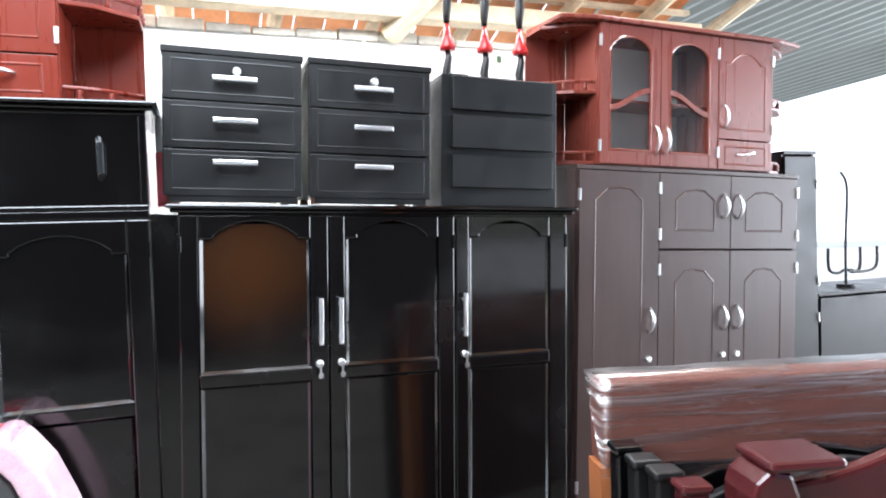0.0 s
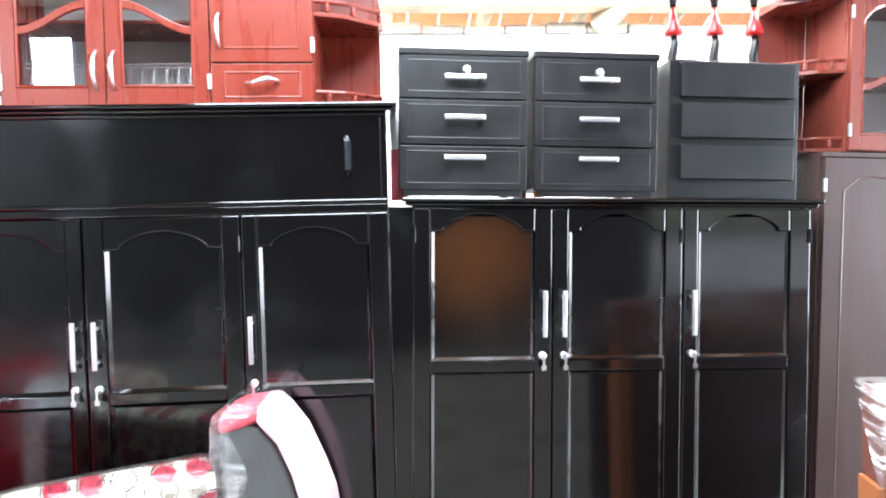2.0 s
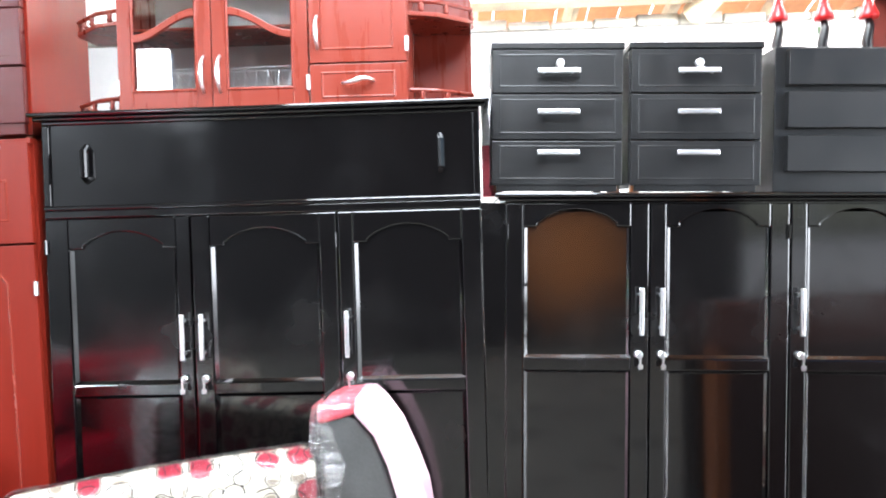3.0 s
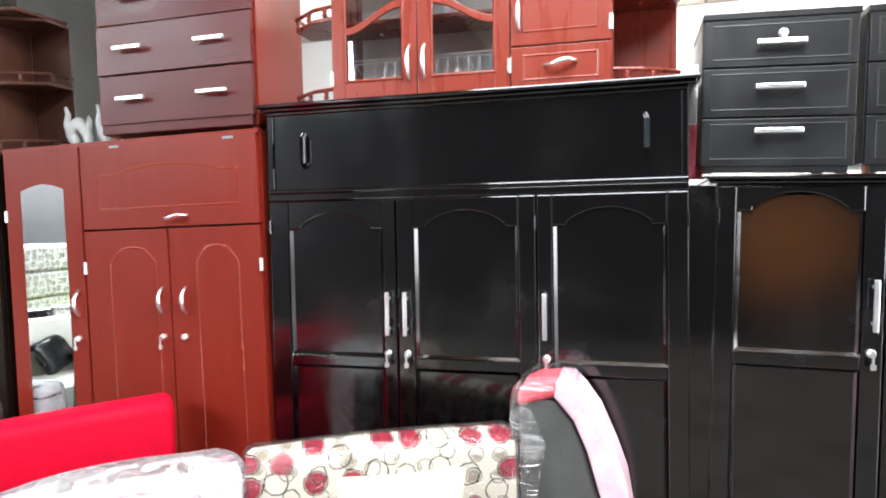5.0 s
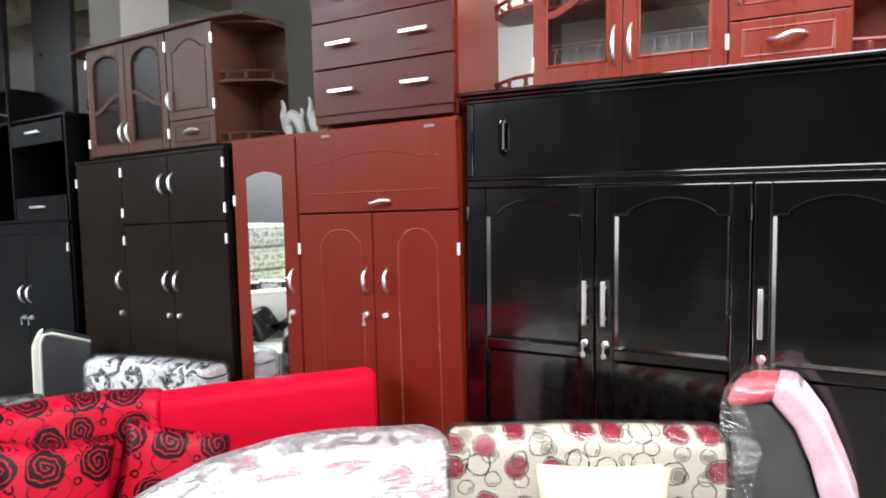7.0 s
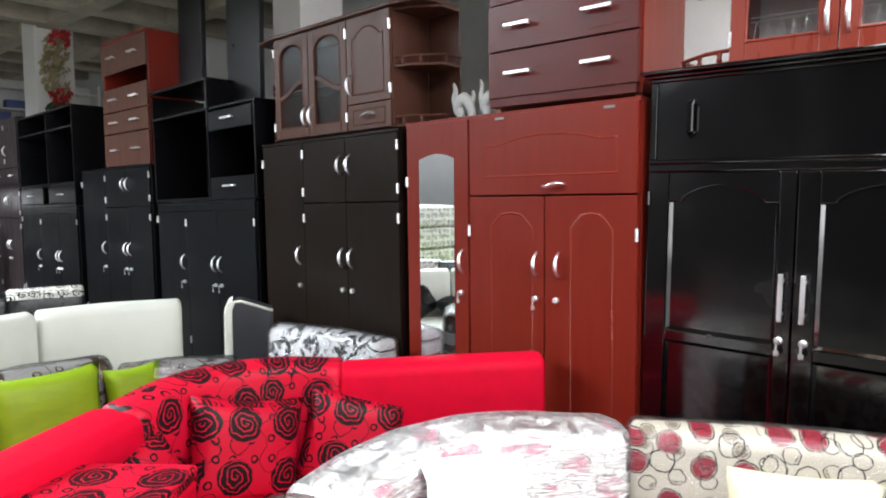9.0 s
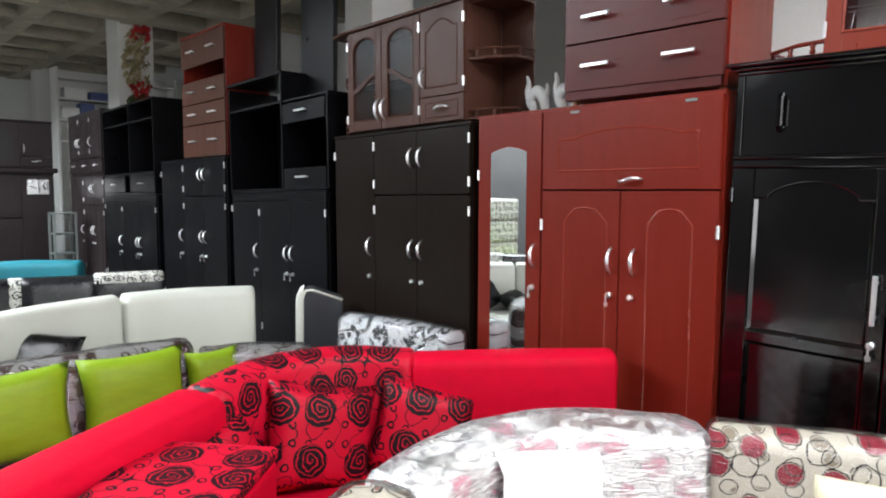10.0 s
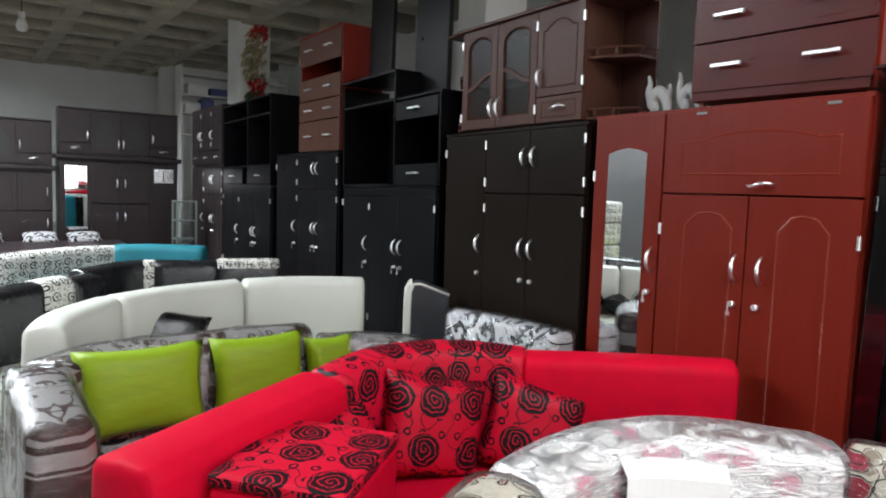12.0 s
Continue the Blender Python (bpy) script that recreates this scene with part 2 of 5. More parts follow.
        below.outputs[0].default_value = (*ground, 1)
        result = below.outputs[0]
        for colour, mask in layers:
            over = n.new("ShaderNodeMix")
            over.data_type = "RGBA"
            l.new(mask, over.inputs["Factor"])
            l.new(result, over.inputs["A"])
            over.inputs["B"].default_value = (*colour, 1)
            result = over.outputs["Result"]
    l.new(result, b.inputs["Base Color"])
    weave, bp = n.new("ShaderNodeTexNoise"), n.new("ShaderNodeBump")
    weave.inputs["Scale"].default_value = 260
    bp.inputs["Strength"].default_value, bp.inputs["Distance"].default_value = 0.15, 0.002
    l.new(uv.outputs[0], weave.inputs["Vector"])
    l.new(weave.outputs[0], bp.inputs["Height"])
    l.new(bp.outputs[0], b.inputs["Normal"])
    return m


backdrop_mat = bpy.data.materials.new("hazy_sky")
backdrop_mat.use_nodes = True
glow = backdrop_mat.node_tree.nodes["Principled BSDF"]
glow.inputs["Base Color"].default_value = (0.9, 0.92, 0.95, 1)
glow.inputs["Emission Color"].default_value = (0.95, 0.97, 1.0, 1)
glow.inputs["Emission Strength"].default_value = 1.6
mirror = mirror_material()
glass = clear_material("glass", 0.12, 0.02, 0)
dull_glass = clear_material("dull_glass", 0.012, 0.3, 0)
cling_film = clear_material("cling_film", 0.15, 0.18, 5.0)
chair_film = clear_material("chair_film", 0.22, 0.24, 4.0, 0.9)
loose_film = clear_material("loose_film", 0.06, 0.25, 5.0)
tight_film = clear_material("tight_film", 0.54, 0.45, 4.0, 0.9)
stretch_film = clear_material("stretch_film", 0.36, 0.3, 2.2, 0.5, (0.8, 1, 16))
rose_print = print_material("rose_print", (0.55, 0.004, 0.027), (0.012, 0.004, 0.006), 0.175, 0.38, 3.3, fill=0.80, random_ness=0.35)
circle_print = print_material("circle_print", (0.52, 0.47, 0.39), (0.014, 0.011, 0.011), 0.10, 0.50, 1.2, extra=(0.24, 0.014, 0.03), second=(0.24, 0.20, 0.15), fill=0.26, random_ness=0.55)
# circle print with the film's glare put into it as paler colours
glare_print = print_material("glare_print", (0.70, 0.68, 0.66), (0.20, 0.17, 0.20), 0.118, 0.5, 1.0, extra=(0.52, 0.22, 0.28), second=(0.50, 0.48, 0.45), fill=0.2, random_ness=0.8)
leaf_print = print_material("leaf_print", (0.40, 0.39, 0.40), (0.02, 0.02, 0.022), 0.16, 0.46, 0.8, fill=0.62, random_ness=1.0)
brown_leaf_print = print_material("brown_leaf_print", (0.24, 0.225, 0.22), (0.035, 0.016, 0.014), 0.2, 0.46, 0.7, fill=0.62, random_ness=1.0)
damask_print = print_material("damask_print", (0.62, 0.61, 0.56), (0.014, 0.014, 0.014), 0.08, 0.42, 1.6, fill=0.5, random_ness=0.4)


def brown_spot_lacquer(centre, radius):
    """Black lacquer that blends to brown towards one spot, within radius."""
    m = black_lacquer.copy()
    m.name = "brown_spot_lacquer"
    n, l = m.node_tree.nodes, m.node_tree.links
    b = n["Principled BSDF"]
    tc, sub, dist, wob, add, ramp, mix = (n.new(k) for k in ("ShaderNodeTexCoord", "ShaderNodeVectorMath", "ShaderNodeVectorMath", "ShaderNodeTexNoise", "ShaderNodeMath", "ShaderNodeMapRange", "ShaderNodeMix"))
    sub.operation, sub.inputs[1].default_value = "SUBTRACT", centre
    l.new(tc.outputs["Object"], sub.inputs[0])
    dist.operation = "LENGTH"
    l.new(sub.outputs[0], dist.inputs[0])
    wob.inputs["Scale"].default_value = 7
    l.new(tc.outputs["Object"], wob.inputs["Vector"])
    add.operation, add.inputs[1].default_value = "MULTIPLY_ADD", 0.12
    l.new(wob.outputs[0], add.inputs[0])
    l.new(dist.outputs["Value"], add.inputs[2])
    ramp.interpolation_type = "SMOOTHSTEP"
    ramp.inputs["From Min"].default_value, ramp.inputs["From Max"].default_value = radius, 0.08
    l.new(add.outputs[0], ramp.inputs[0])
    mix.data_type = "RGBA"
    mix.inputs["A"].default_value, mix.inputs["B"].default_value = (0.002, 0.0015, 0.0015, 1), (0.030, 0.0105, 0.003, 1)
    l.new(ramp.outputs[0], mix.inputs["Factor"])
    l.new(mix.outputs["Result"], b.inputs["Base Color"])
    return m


# ---- building blocks ----
def box(bm, x0, y0, z0, x1, y1, z1):
    v = [bm.verts.new((x, y, z)) for x in (x0, x1) for y in (y0, y1) for z in (z0, z1)]
    for f in ((0, 1, 3, 2), (4, 6, 7, 5), (0, 4, 5, 1), (2, 3, 7, 6), (0, 2, 6, 4), (1, 5, 7, 3)):
        bm.faces.new([v[i] for i in f])
    return bm


def prism(bm, pts, y0, y1):
    """A slab with the outline pts, in x and z."""
    a = [bm.verts.new((x, y0, z)) for x, z in pts]
    b = [bm.verts.new((x, y1, z)) for x, z in pts]
    bm.faces.new(a)
    bm.faces.new(b[::-1])
    for i in range(len(pts)):
        j = (i + 1) % len(pts)
        bm.faces.new((a[j], a[i], b[i], b[j]))
    return bm


def plate(bm, pts, z0, z1):
    """A slab with the outline pts, in x and y."""
    a = [bm.verts.new((x, y, z0)) for x, y in pts]
    b = [bm.verts.new((x, y, z1)) for x, y in pts]
    bm.faces.new(a[::-1])
    bm.faces.new(b)
    for i in range(len(pts)):
        j = (i + 1) % len(pts)
        bm.faces.new((a[i], a[j], b[j], b[i]))
    return bm


def tube(bm, pts, r, n=8, flat=1.0):
    """A round bar along pts; r may be one radius or one a point."""
    pts = [Vector(p) for p in pts]
    rs = r if isinstance(r, (list, tuple)) else [r] * len(pts)
    rings = []
    for i, p in enumerate(pts):
        d = (pts[min(i + 1, len(pts) - 1)] - pts[max(i - 1, 0)]).normalized()
        s = d.cross(Vector((0, 1, 0)))
        s = (s if s.length > 0.2 else d.cross(Vector((1, 0, 0)))).normalized()
        u = s.cross(d).normalized()
        rings.append([bm.verts.new(p + (s * math.cos(k * math.tau / n) + u * math.sin(k * math.tau / n) * flat) * rs[i]) for k in range(n)])
    for a, b in zip(rings, rings[1:]):
        for k in range(n):
            bm.faces.new((a[k], a[(k + 1) % n], b[(k + 1) % n], b[k]))
    bm.faces.new(rings[0][::-1])
    bm.faces.new(rings[-1])
    return bm


def ridge(bm, pts, w, y, h, closed=True):
    """A moulding of triangular section along the outline pts, in x and z, standing h in front of y."""
    n = len(pts)
    p = [Vector(q) for q in pts]
    rows = []
    for i in range(n):
        a, b = p[i - 1] if (closed or i) else p[i], p[(i + 1) % n] if (closed or i < n - 1) else p[i]
        d1, d2 = (p[i] - a), (b - p[i])
        d1 = d1.normalized() if d1.length else d2.normalized()
        d2 = d2.normalized() if d2.length else d1
        t = (d1 + d2).normalized()
        o = Vector((-t.y, t.x)) * (w / 2 / max(t.dot(d1), 0.4))
        rows.append([bm.verts.new((q.x, yy, q.y)) for q, yy in ((p[i] + o, y), (p[i], y - h), (p[i] - o, y))])
    for i in range(n if closed else n - 1):
        a, b = rows[i], rows[(i + 1) % n]
        for k in (0, 1):
            bm.faces.new((a[k], a[k + 1], b[k + 1], b[k]))
    return bm


def arch(x0, x1, z0, z1, rise, n=9, flat=0.12):
    """An outline with a cathedral top: shoulders at z1 and a crown rise higher."""
    w = x1 - x0
    pts = [(x0, z0), (x1, z0), (x1, z1)]
    for i in range(n + 1):
        u = 1 - i / n
        pts.append((x0 + w * (flat + (1 - 2 * flat) * u), z1 + rise * math.sin(math.pi * u) ** 0.8))
    pts.append((x0, z1))
    return pts


def finish(name, bm, mat, parent=None, label="", bevel=0.0, smooth=False, segments=2):
    bmesh.ops.recalc_face_normals(bm, faces=bm.faces)
    uv = bm.loops.layers.uv.new("UVMap")
    for f in bm.faces:
        nx, ny, nz = (abs(c) for c in f.normal)
        for lp in f.loops:
            x, y, z = lp.vert.co
            lp[uv].uv = (x, y) if nz >= nx and nz >= ny else ((x, z) if ny >= nx else (y, z))
        f.smooth = smooth
    me = bpy.data.meshes.new(name)
    bm.to_mesh(me)
    bm.free()
    for k in mat if isinstance(mat, (list, tuple)) else (mat,):
        me.materials.append(k)
    ob = new(name, me)
    if parent:
        ob.parent = parent
    if label:
        ob["label"] = label
    if bevel:
        mod = ob.modifiers.new("bevel", "BEVEL")
        mod.width, mod.segments, mod.limit_method, mod.angle_limit = bevel, segments, "ANGLE", radians(40)
        mod.harden_normals = False
    return ob


def part(name, bm, mat, parent, label="", bevel=0.0, smooth=False, segments=2):
    return finish(name, bm, mat, parent, label, bevel, smooth, segments)


def thing(name, m, label, category, group=""):
    return tagged(place(new(name), m), label, category, group)


def place(ob, m):
    ob.matrix_basis = m
    return ob


def structure(name, bm, mat, label, category, bevel=0.0, smooth=False):
    return tagged(finish(name, bm, mat, None, "", bevel, smooth), label, category, "", "structure")


def boards(parent, mat, rows, bevel=0.0015):
    """Flat boards of one thing, each a part: its name and its two corners."""
    for name, *c in rows:
        part(name, box(B(), *c), mat, parent, bevel=bevel)


def B():
    return bmesh.new()


def bow_handle(parent, x, z, length=0.125, upright=True, out=0.032, mat=None):
    """A bowed metal pull on the front y=0 of a door or drawer."""
    bm = B()
    pts, rs = [], []
    for i in range(9):
        u = i / 8 - 0.5
        wave = 0.0 if upright else 0.12 * length * math.sin(u * 5.5)
        y = -out * (1 - abs(2 * u) ** 2.6) - 0.001
        pts.append((x + (wave if upright else u * length), y, z + (u * length if upright else wave * 0.5)))
        rs.append(0.005 + 0.0045 * (1 - abs(2 * u)))
    tube(bm, pts, rs, 8)
    return part("handle", bm, mat or chrome, parent, "bowed chrome handle", smooth=True)


def bar_handle(parent, x, z, length=0.16, upright=True, mat=None, label="straight chrome bar handle"):
    bm = B()
    h = length / 2
    if upright:
        box(bm, x - 0.008, -0.034, z - h, x + 0.008, -0.022, z + h)
        for s in (-1, 1):
            box(bm, x - 0.006, -0.024, z + s * h * 0.7 - 0.006, x + 0.006, 0.001, z + s * h * 0.7 + 0.006)
    else:
        box(bm, x - h, -0.034, z - 0.008, x + h, -0.022, z + 0.008)
        for s in (-1, 1):
            box(bm, x + s * h * 0.7 - 0.006, -0.024, z - 0.006, x + s * h * 0.7 + 0.006, 0.001, z + 0.006)
    return part("handle", bm, mat or chrome, parent, label, bevel=0.003)


def lock(parent, x, z, key=True, hang=1.0):
    """hang: the length of the key against the usual one."""
    bm = B()
    tube(bm, [(x, 0.001, z), (x, -0.014, z), (x, -0.018, z)], [0.014, 0.014, 0.010], 14)
    ob = part("lock", bm, chrome, parent, "round chrome lock", smooth=False)
    if key:
        bm = B()
        tube(bm, [(x, -0.019, z), (x, -0.03, z)], 0.004, 6)
        prism(bm, [(x + u, z + v * hang) for u, v in ((-0.004, 0.006), (0.004, 0.006), (0.003, -0.028), (0.010, -0.034), (0.008, -0.048), (-0.006, -0.050), (-0.009, -0.036), (-0.004, -0.028))], -0.032, -0.029)
        part("key", bm, chrome, ob, "small key left in the lock")
    return ob


def hinge(parent, x, z, mat=None):
    bm = B()
    box(bm, x - 0.007, -0.006, z - 0.026, x + 0.007, 0.002, z + 0.026)
    tube(bm, [(x, -0.006, z - 0.026), (x, -0.006, z + 0.026)], 0.005, 6)
    return part("hinge", bm, mat or zinc, parent, "small metal hinge")


# ---- the shop's shell ----
ground = structure("ground", box(B(), -60, -60, -0.3, 90, 60, -0.02), yard, "pale sunlit concrete yard", "ground")
structure("floor", box(B(), -20.2, -6.15, -0.018, 3.4, 1.75, 0.0), floor_tile, "beige tiled shop floor", "floor")
structure("wall_back", box(B(), -2.6, 1.6, 0, 3.3, 1.75, 2.70), white_paint, "white painted shop wall", "wall")
structure("wall_back_far", box(B(), -20.2, 3.351, 0, -2.6, 3.5, 4.5), grey_plaster, "grey-white plastered shop wall", "wall")
structure("wall_return", box(B(), -2.75, 1.75, 0, -2.6, 3.349, 3.9), white_paint, "white painted return wall", "wall")
structure("wall_west", box(B(), -20.35, -6.15, 0, -20.2, 3.35, 4.349), grey_plaster, "grey-white plastered end wall", "wall")
# this side is unseen; the wall is kept dark so black lacquer mirrors little
bm = B()
box(bm, -20.2, -6.15, 0, -4.30, -6.0, 4.9)
box(bm, -3.80, -6.15, 0, 3.3, -6.0, 5.3)
box(bm, -4.30, -6.15, 0, -3.80, -6.0, 3.20)
box(bm, -4.30, -6.15, 3.96, -3.80, -6.0, 4.9)
structure("wall_south", bm, dark_unseen_wall, "unseen dark side wall with one high window", "wall")
bm = B()
for i in range(24):
    x = -2.6 + i * 0.25
    box(bm, x + 0.004, 1.57, 2.70, x + 0.246, 1.77, 2.755 + 0.014 * math.sin(i * 5.1))
structure("wall_coping", bm, pale_cement, "rough cement course along the wall's top", "trim", bevel=0.01)

# the slab is left open round the added far fill lamp
bm = B()
box(bm, -20.2, -3.8, 4.35, -1.6, 3.35, 4.5)
box(bm, -20.2, -6.0, 4.35, -1.6, -5.7, 4.5)
box(bm, -20.2, -5.7, 4.35, -12.1, -3.8, 4.5)
box(bm, -4.9, -5.7, 4.35, -1.6, -3.8, 4.5)
for i in range(16):
    x = -20.0 + i * 1.2
    box(bm, x, -3.8, 3.9, x + 0.26, 3.35, 4.35)
for i in range(6):
    y = -3.8 + i * 1.2
    box(bm, -20.2, y, 3.905, -1.6, y + 0.26, 4.35)
box(bm, -1.9, -6.0, 3.6, -1.6, 3.35, 4.35)
structure("ceiling", bm, concrete, "grey concrete waffle slab ceiling with deep ribs", "ceiling")

# tiled roof: it rises from the back wall towards the front, with an unseen opening added for light
SLOPE = 0.26


def roof_z(y):
    return 2.98 + SLOPE * (1.75 - y)


bm = B()
for i in range(24):
    x = -1.55 + i * 0.205
    for k in range(23):
        y0 = 2.31 - k * 0.36
        if -2.7 < y0 - 0.3 and y0 < -0.3 and -1.4 < x < 1.0:
            continue
        rows = []
        for y, lift in ((y0, 0.0), (y0 - 0.40, 0.035)):
            rows.append([bm.verts.new((x + 0.1 - 0.098 * math.cos(a * math.pi / 4), y, roof_z(y) + lift + 0.05 * math.sin(a * math.pi / 4) + 0.01 * math.sin(i * 3.7 + k * 2.3))) for a in range(5)])
        for a in range(4):
            bm.faces.new((rows[0][a], rows[0][a + 1], rows[1][a + 1], rows[1][a]))
structure("roof_tiles", bm, clay, "orange clay roof tiles seen from below", "roof", smooth=True)
for i in range(9):
    x = -1.3 + i * 0.62
    for ya, yb in ((1.9, -0.2), (-2.8, -5.95)) if -1.3 < x < 0.9 else ((1.9, -5.95),):
        structure("rafter", tube(B(), [(x, ya, roof_z(ya) - 0.09), (x + 0.02, (ya + yb) / 2, roof_z((ya + yb) / 2) - 0.10), (x, yb, roof_z(yb) - 0.09)], 0.045, 8), timber, "pale rough round rafter", "beam")
for k in range(14):
    y = 1.5 - k * 0.36
    if -2.8 < y < -0.2:
        continue
    structure("batten", box(B(), -1.55, y - 0.025, roof_z(y) - 0.045, 3.4, y + 0.025, roof_z(y) - 0.015), timber, "pale rough tile batten", "beam")
structure("brace", tube(B(), [(1.22, 1.55, 2.74), (1.55, 0.9, 3.1), (2.3, -0.6, 3.55)], 0.075, 8), timber, "thick pale roof brace", "beam")
structure("wall_plate", box(B(), -1.55, 1.35, 2.79, 3.4, 1.5, 2.90), timber, "pale timber plate along the wall", "beam", bevel=0.01)
structure("conduit", tube(B(), [(1.06, 1.585, 1.5), (1.06, 1.585, 2.72)], 0.012, 8), grey_plaster, "thin grey conduit on the white wall", "pipe")
bm = B()
rows = []
for i in range(121):
    x = 3.1 + i * 0.05
    z = 0.025 * (1 if i % 4 < 2 else -1)
    rows.append((bm.verts.new((x, -3.0, 3.62 + z + (x - 3) * 0.02)), bm.verts.new((x, 6.0, 3.30 + z + (x - 3) * 0.02))))
for a, b in zip(rows, rows[1:]):
    bm.faces.new((a[0], b[0], b[1], a[1]))
structure("awning", bm, sheet_metal, "grey corrugated metal awning over the yard", "roof")
structure("awning_purlin", box(B(), 3.1, 1.2, 3.34, 9, 1.28, 3.42), sheet_metal, "steel purlin under the awning", "beam")
bm = B()
arc = [(bm.verts.new((45 * math.cos(a), 45 * math.sin(a), -1)), bm.verts.new((45 * math.cos(a), 45 * math.sin(a), 26))) for a in (radians(-40 + 5 * i) for i in range(29))]
for a, b in zip(arc, arc[1:]):
    bm.faces.new((a[0], b[0], b[1], a[1]))
structure("backdrop", bm, backdrop_mat, "pale hazy daylight beyond the yard", "backdrop", smooth=True)
structure("column_far", box(B(), -12.3, 0.96, 0, -11.75, 1.50, 4.3), white_paint, "white painted square column", "column", bevel=0.01)
structure("column_end", box(B(), -18.4, 1.15, 0, -18.0, 1.78, 4.3), white_paint, "white painted square column", "column", bevel=0.01)
structure("column_middle", box(B(), -5.55, 0.9, 0, -5.15, 1.35, 3.9), white_paint, "white painted square column", "column", bevel=0.01)


# ---- wardrobes with framed lacquered doors ----
def framed_door(parent, x0, x1, z0, z1, mid, mat, hand, a, b, hx, drop, rise=0.05, key=True, upper=None):
    """A door with an arched upper panel from a to b, a rail at mid, and a lower panel. hand: the side of the pull, -1 or 1; hx: its x."""
    bm = B()
    top = z1 - drop
    box(bm, x0, 0, z0, a, 0.022, z1)
    box(bm, b, 0, z0, x1, 0.022, z1)
    box(bm, a, 0.0005, z0, b, 0.0215, z0 + 0.09)
    box(bm, a, 0.0005, mid - 0.03, b, 0.0215, mid + 0.012)
    w = b - a
    crown = [(a, z1), (a, top), (a + 0.13 * w, top)] + [(a + w * (0.13 + 0.74 * i / 10), top + 0.012 + rise * math.sin(math.pi * i / 10) ** 0.75) for i in range(11)] + [(b - 0.13 * w, top), (b, top), (b, z1)]
    prism(bm, crown, 0.0005, 0.0215)
    door = part("door", bm, mat, parent, bevel=0.004)
    bm = B()
    box(bm, a - 0.01, 0.012, z0 + 0.08, b + 0.01, 0.018, mid - 0.01)
    part("panel", bm, mat, door, "glossy sunken door panel")
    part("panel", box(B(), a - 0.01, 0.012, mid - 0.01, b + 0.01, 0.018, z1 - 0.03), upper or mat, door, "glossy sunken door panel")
    bm = B()
    for z2, z3 in ((z0 + 0.09, mid - 0.034), (mid + 0.012, top - 0.004)):
        ridge(bm, [(a + 0.004, z2), (a + 0.004, z3)], 0.024, 0.0125, 0.0105, False)
        ridge(bm, [(b - 0.006, z2), (b - 0.006, z3)], 0.016, 0.0125, 0.008, False)
    ridge(bm, [(a, mid + 0.014), (b, mid + 0.014)], 0.022, 0.0125, 0.0115, False)
    ridge(bm, [(a, mid - 0.036), (b, mid - 0.036)], 0.012, 0.0125, 0.008, False)
    part("moulding", bm, mat, door)
    bar_handle(door, hx, mid + 0.184, 0.168)
    lock(door, hx - 0.004 * hand, mid + 0.029, key)
    for z in (z0 + 0.12, z1 - 0.10):
        hinge(door, x0 + 0.004 if hand > 0 else x1 - 0.004, z, mat)
    return door


def lacquer_wardrobe(m, width, height, doors, mid, drop, label, chest=0.0, thin=None):
    """chest: the height of a compartment with two sliding boards above the doors; thin: the first upper panel's
    material.
    """
    w = thing("wardrobe", m, label, "wardrobe", "wardrobes along the wall")
    body = height - 0.03
    boards(w, black_lacquer, (
        ("side_panel", 0.02, 0.024, 0, 0.045, 0.55, body),
        ("side_panel", width - 0.045, 0.024, 0, width - 0.02, 0.55, body),
        ("back_panel", 0.045, 0.53, 0.08, width - 0.045, 0.548, body),
        ("bottom_panel", 0.045, 0.03, 0.06, width - 0.045, 0.53, 0.085),
        ("top_panel", 0.045, 0.03, body - 0.025, width - 0.045, 0.53, body),
        ("plinth", 0.0455, 0.024, 0, width - 0.0455, 0.04, 0.06)))
    bm = B()
    box(bm, -0.005, -0.012, body, width + 0.005, 0.56, body + 0.014)
    box(bm, -0.018, -0.028, body + 0.014, width + 0.018, 0.56, height)
    part("cornice", bm, black_lacquer, w, "moulded black top board", bevel=0.006)
    top = body - 0.004
    if chest:
        top = body - chest - 0.012
        boards(w, black_lacquer, (
            ("rail", 0.02, 0.002, top, width - 0.02, 0.03, top + 0.030),
            ("rail", 0.02, -0.003, top + 0.030, width - 0.02, 0.028, top + 0.046),
            ("rail", 0.02, 0.003, body - 0.014, width - 0.02, 0.028, body - 0.0005),
            ("stile", 0.02, 0.0035, top + 0.046, 0.045, 0.028, body - 0.014),
            ("stile", width - 0.045, 0.0035, top + 0.046, width - 0.02, 0.028, body - 0.014)), 0.004)
        half = width / 2
        for x0, x1, y, hx in ((0.045, half + 0.02, 0.014, 0.18), (half - 0.02, width - 0.045, 0.007, width - 0.162)):
            bm = B()
            box(bm, x0, y, top + 0.047, x1, y + 0.006, body - 0.015)
            s = part("sliding_door", bm, black_lacquer, w)
            bm = B()
            tube(bm, [(hx, y, top + 0.135), (hx + 0.004, y - 0.028, top + 0.15), (hx + 0.004, y - 0.028, top + 0.245), (hx, y, top + 0.262)], [0.011, 0.012, 0.012, 0.011], 8)
            part("handle", bm, black_lacquer, s, "black curved pull")
    for k, (x0, x1, hand, a, b, hx) in enumerate(doors):
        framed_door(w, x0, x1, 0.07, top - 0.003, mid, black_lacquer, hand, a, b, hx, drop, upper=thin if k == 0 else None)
    return w


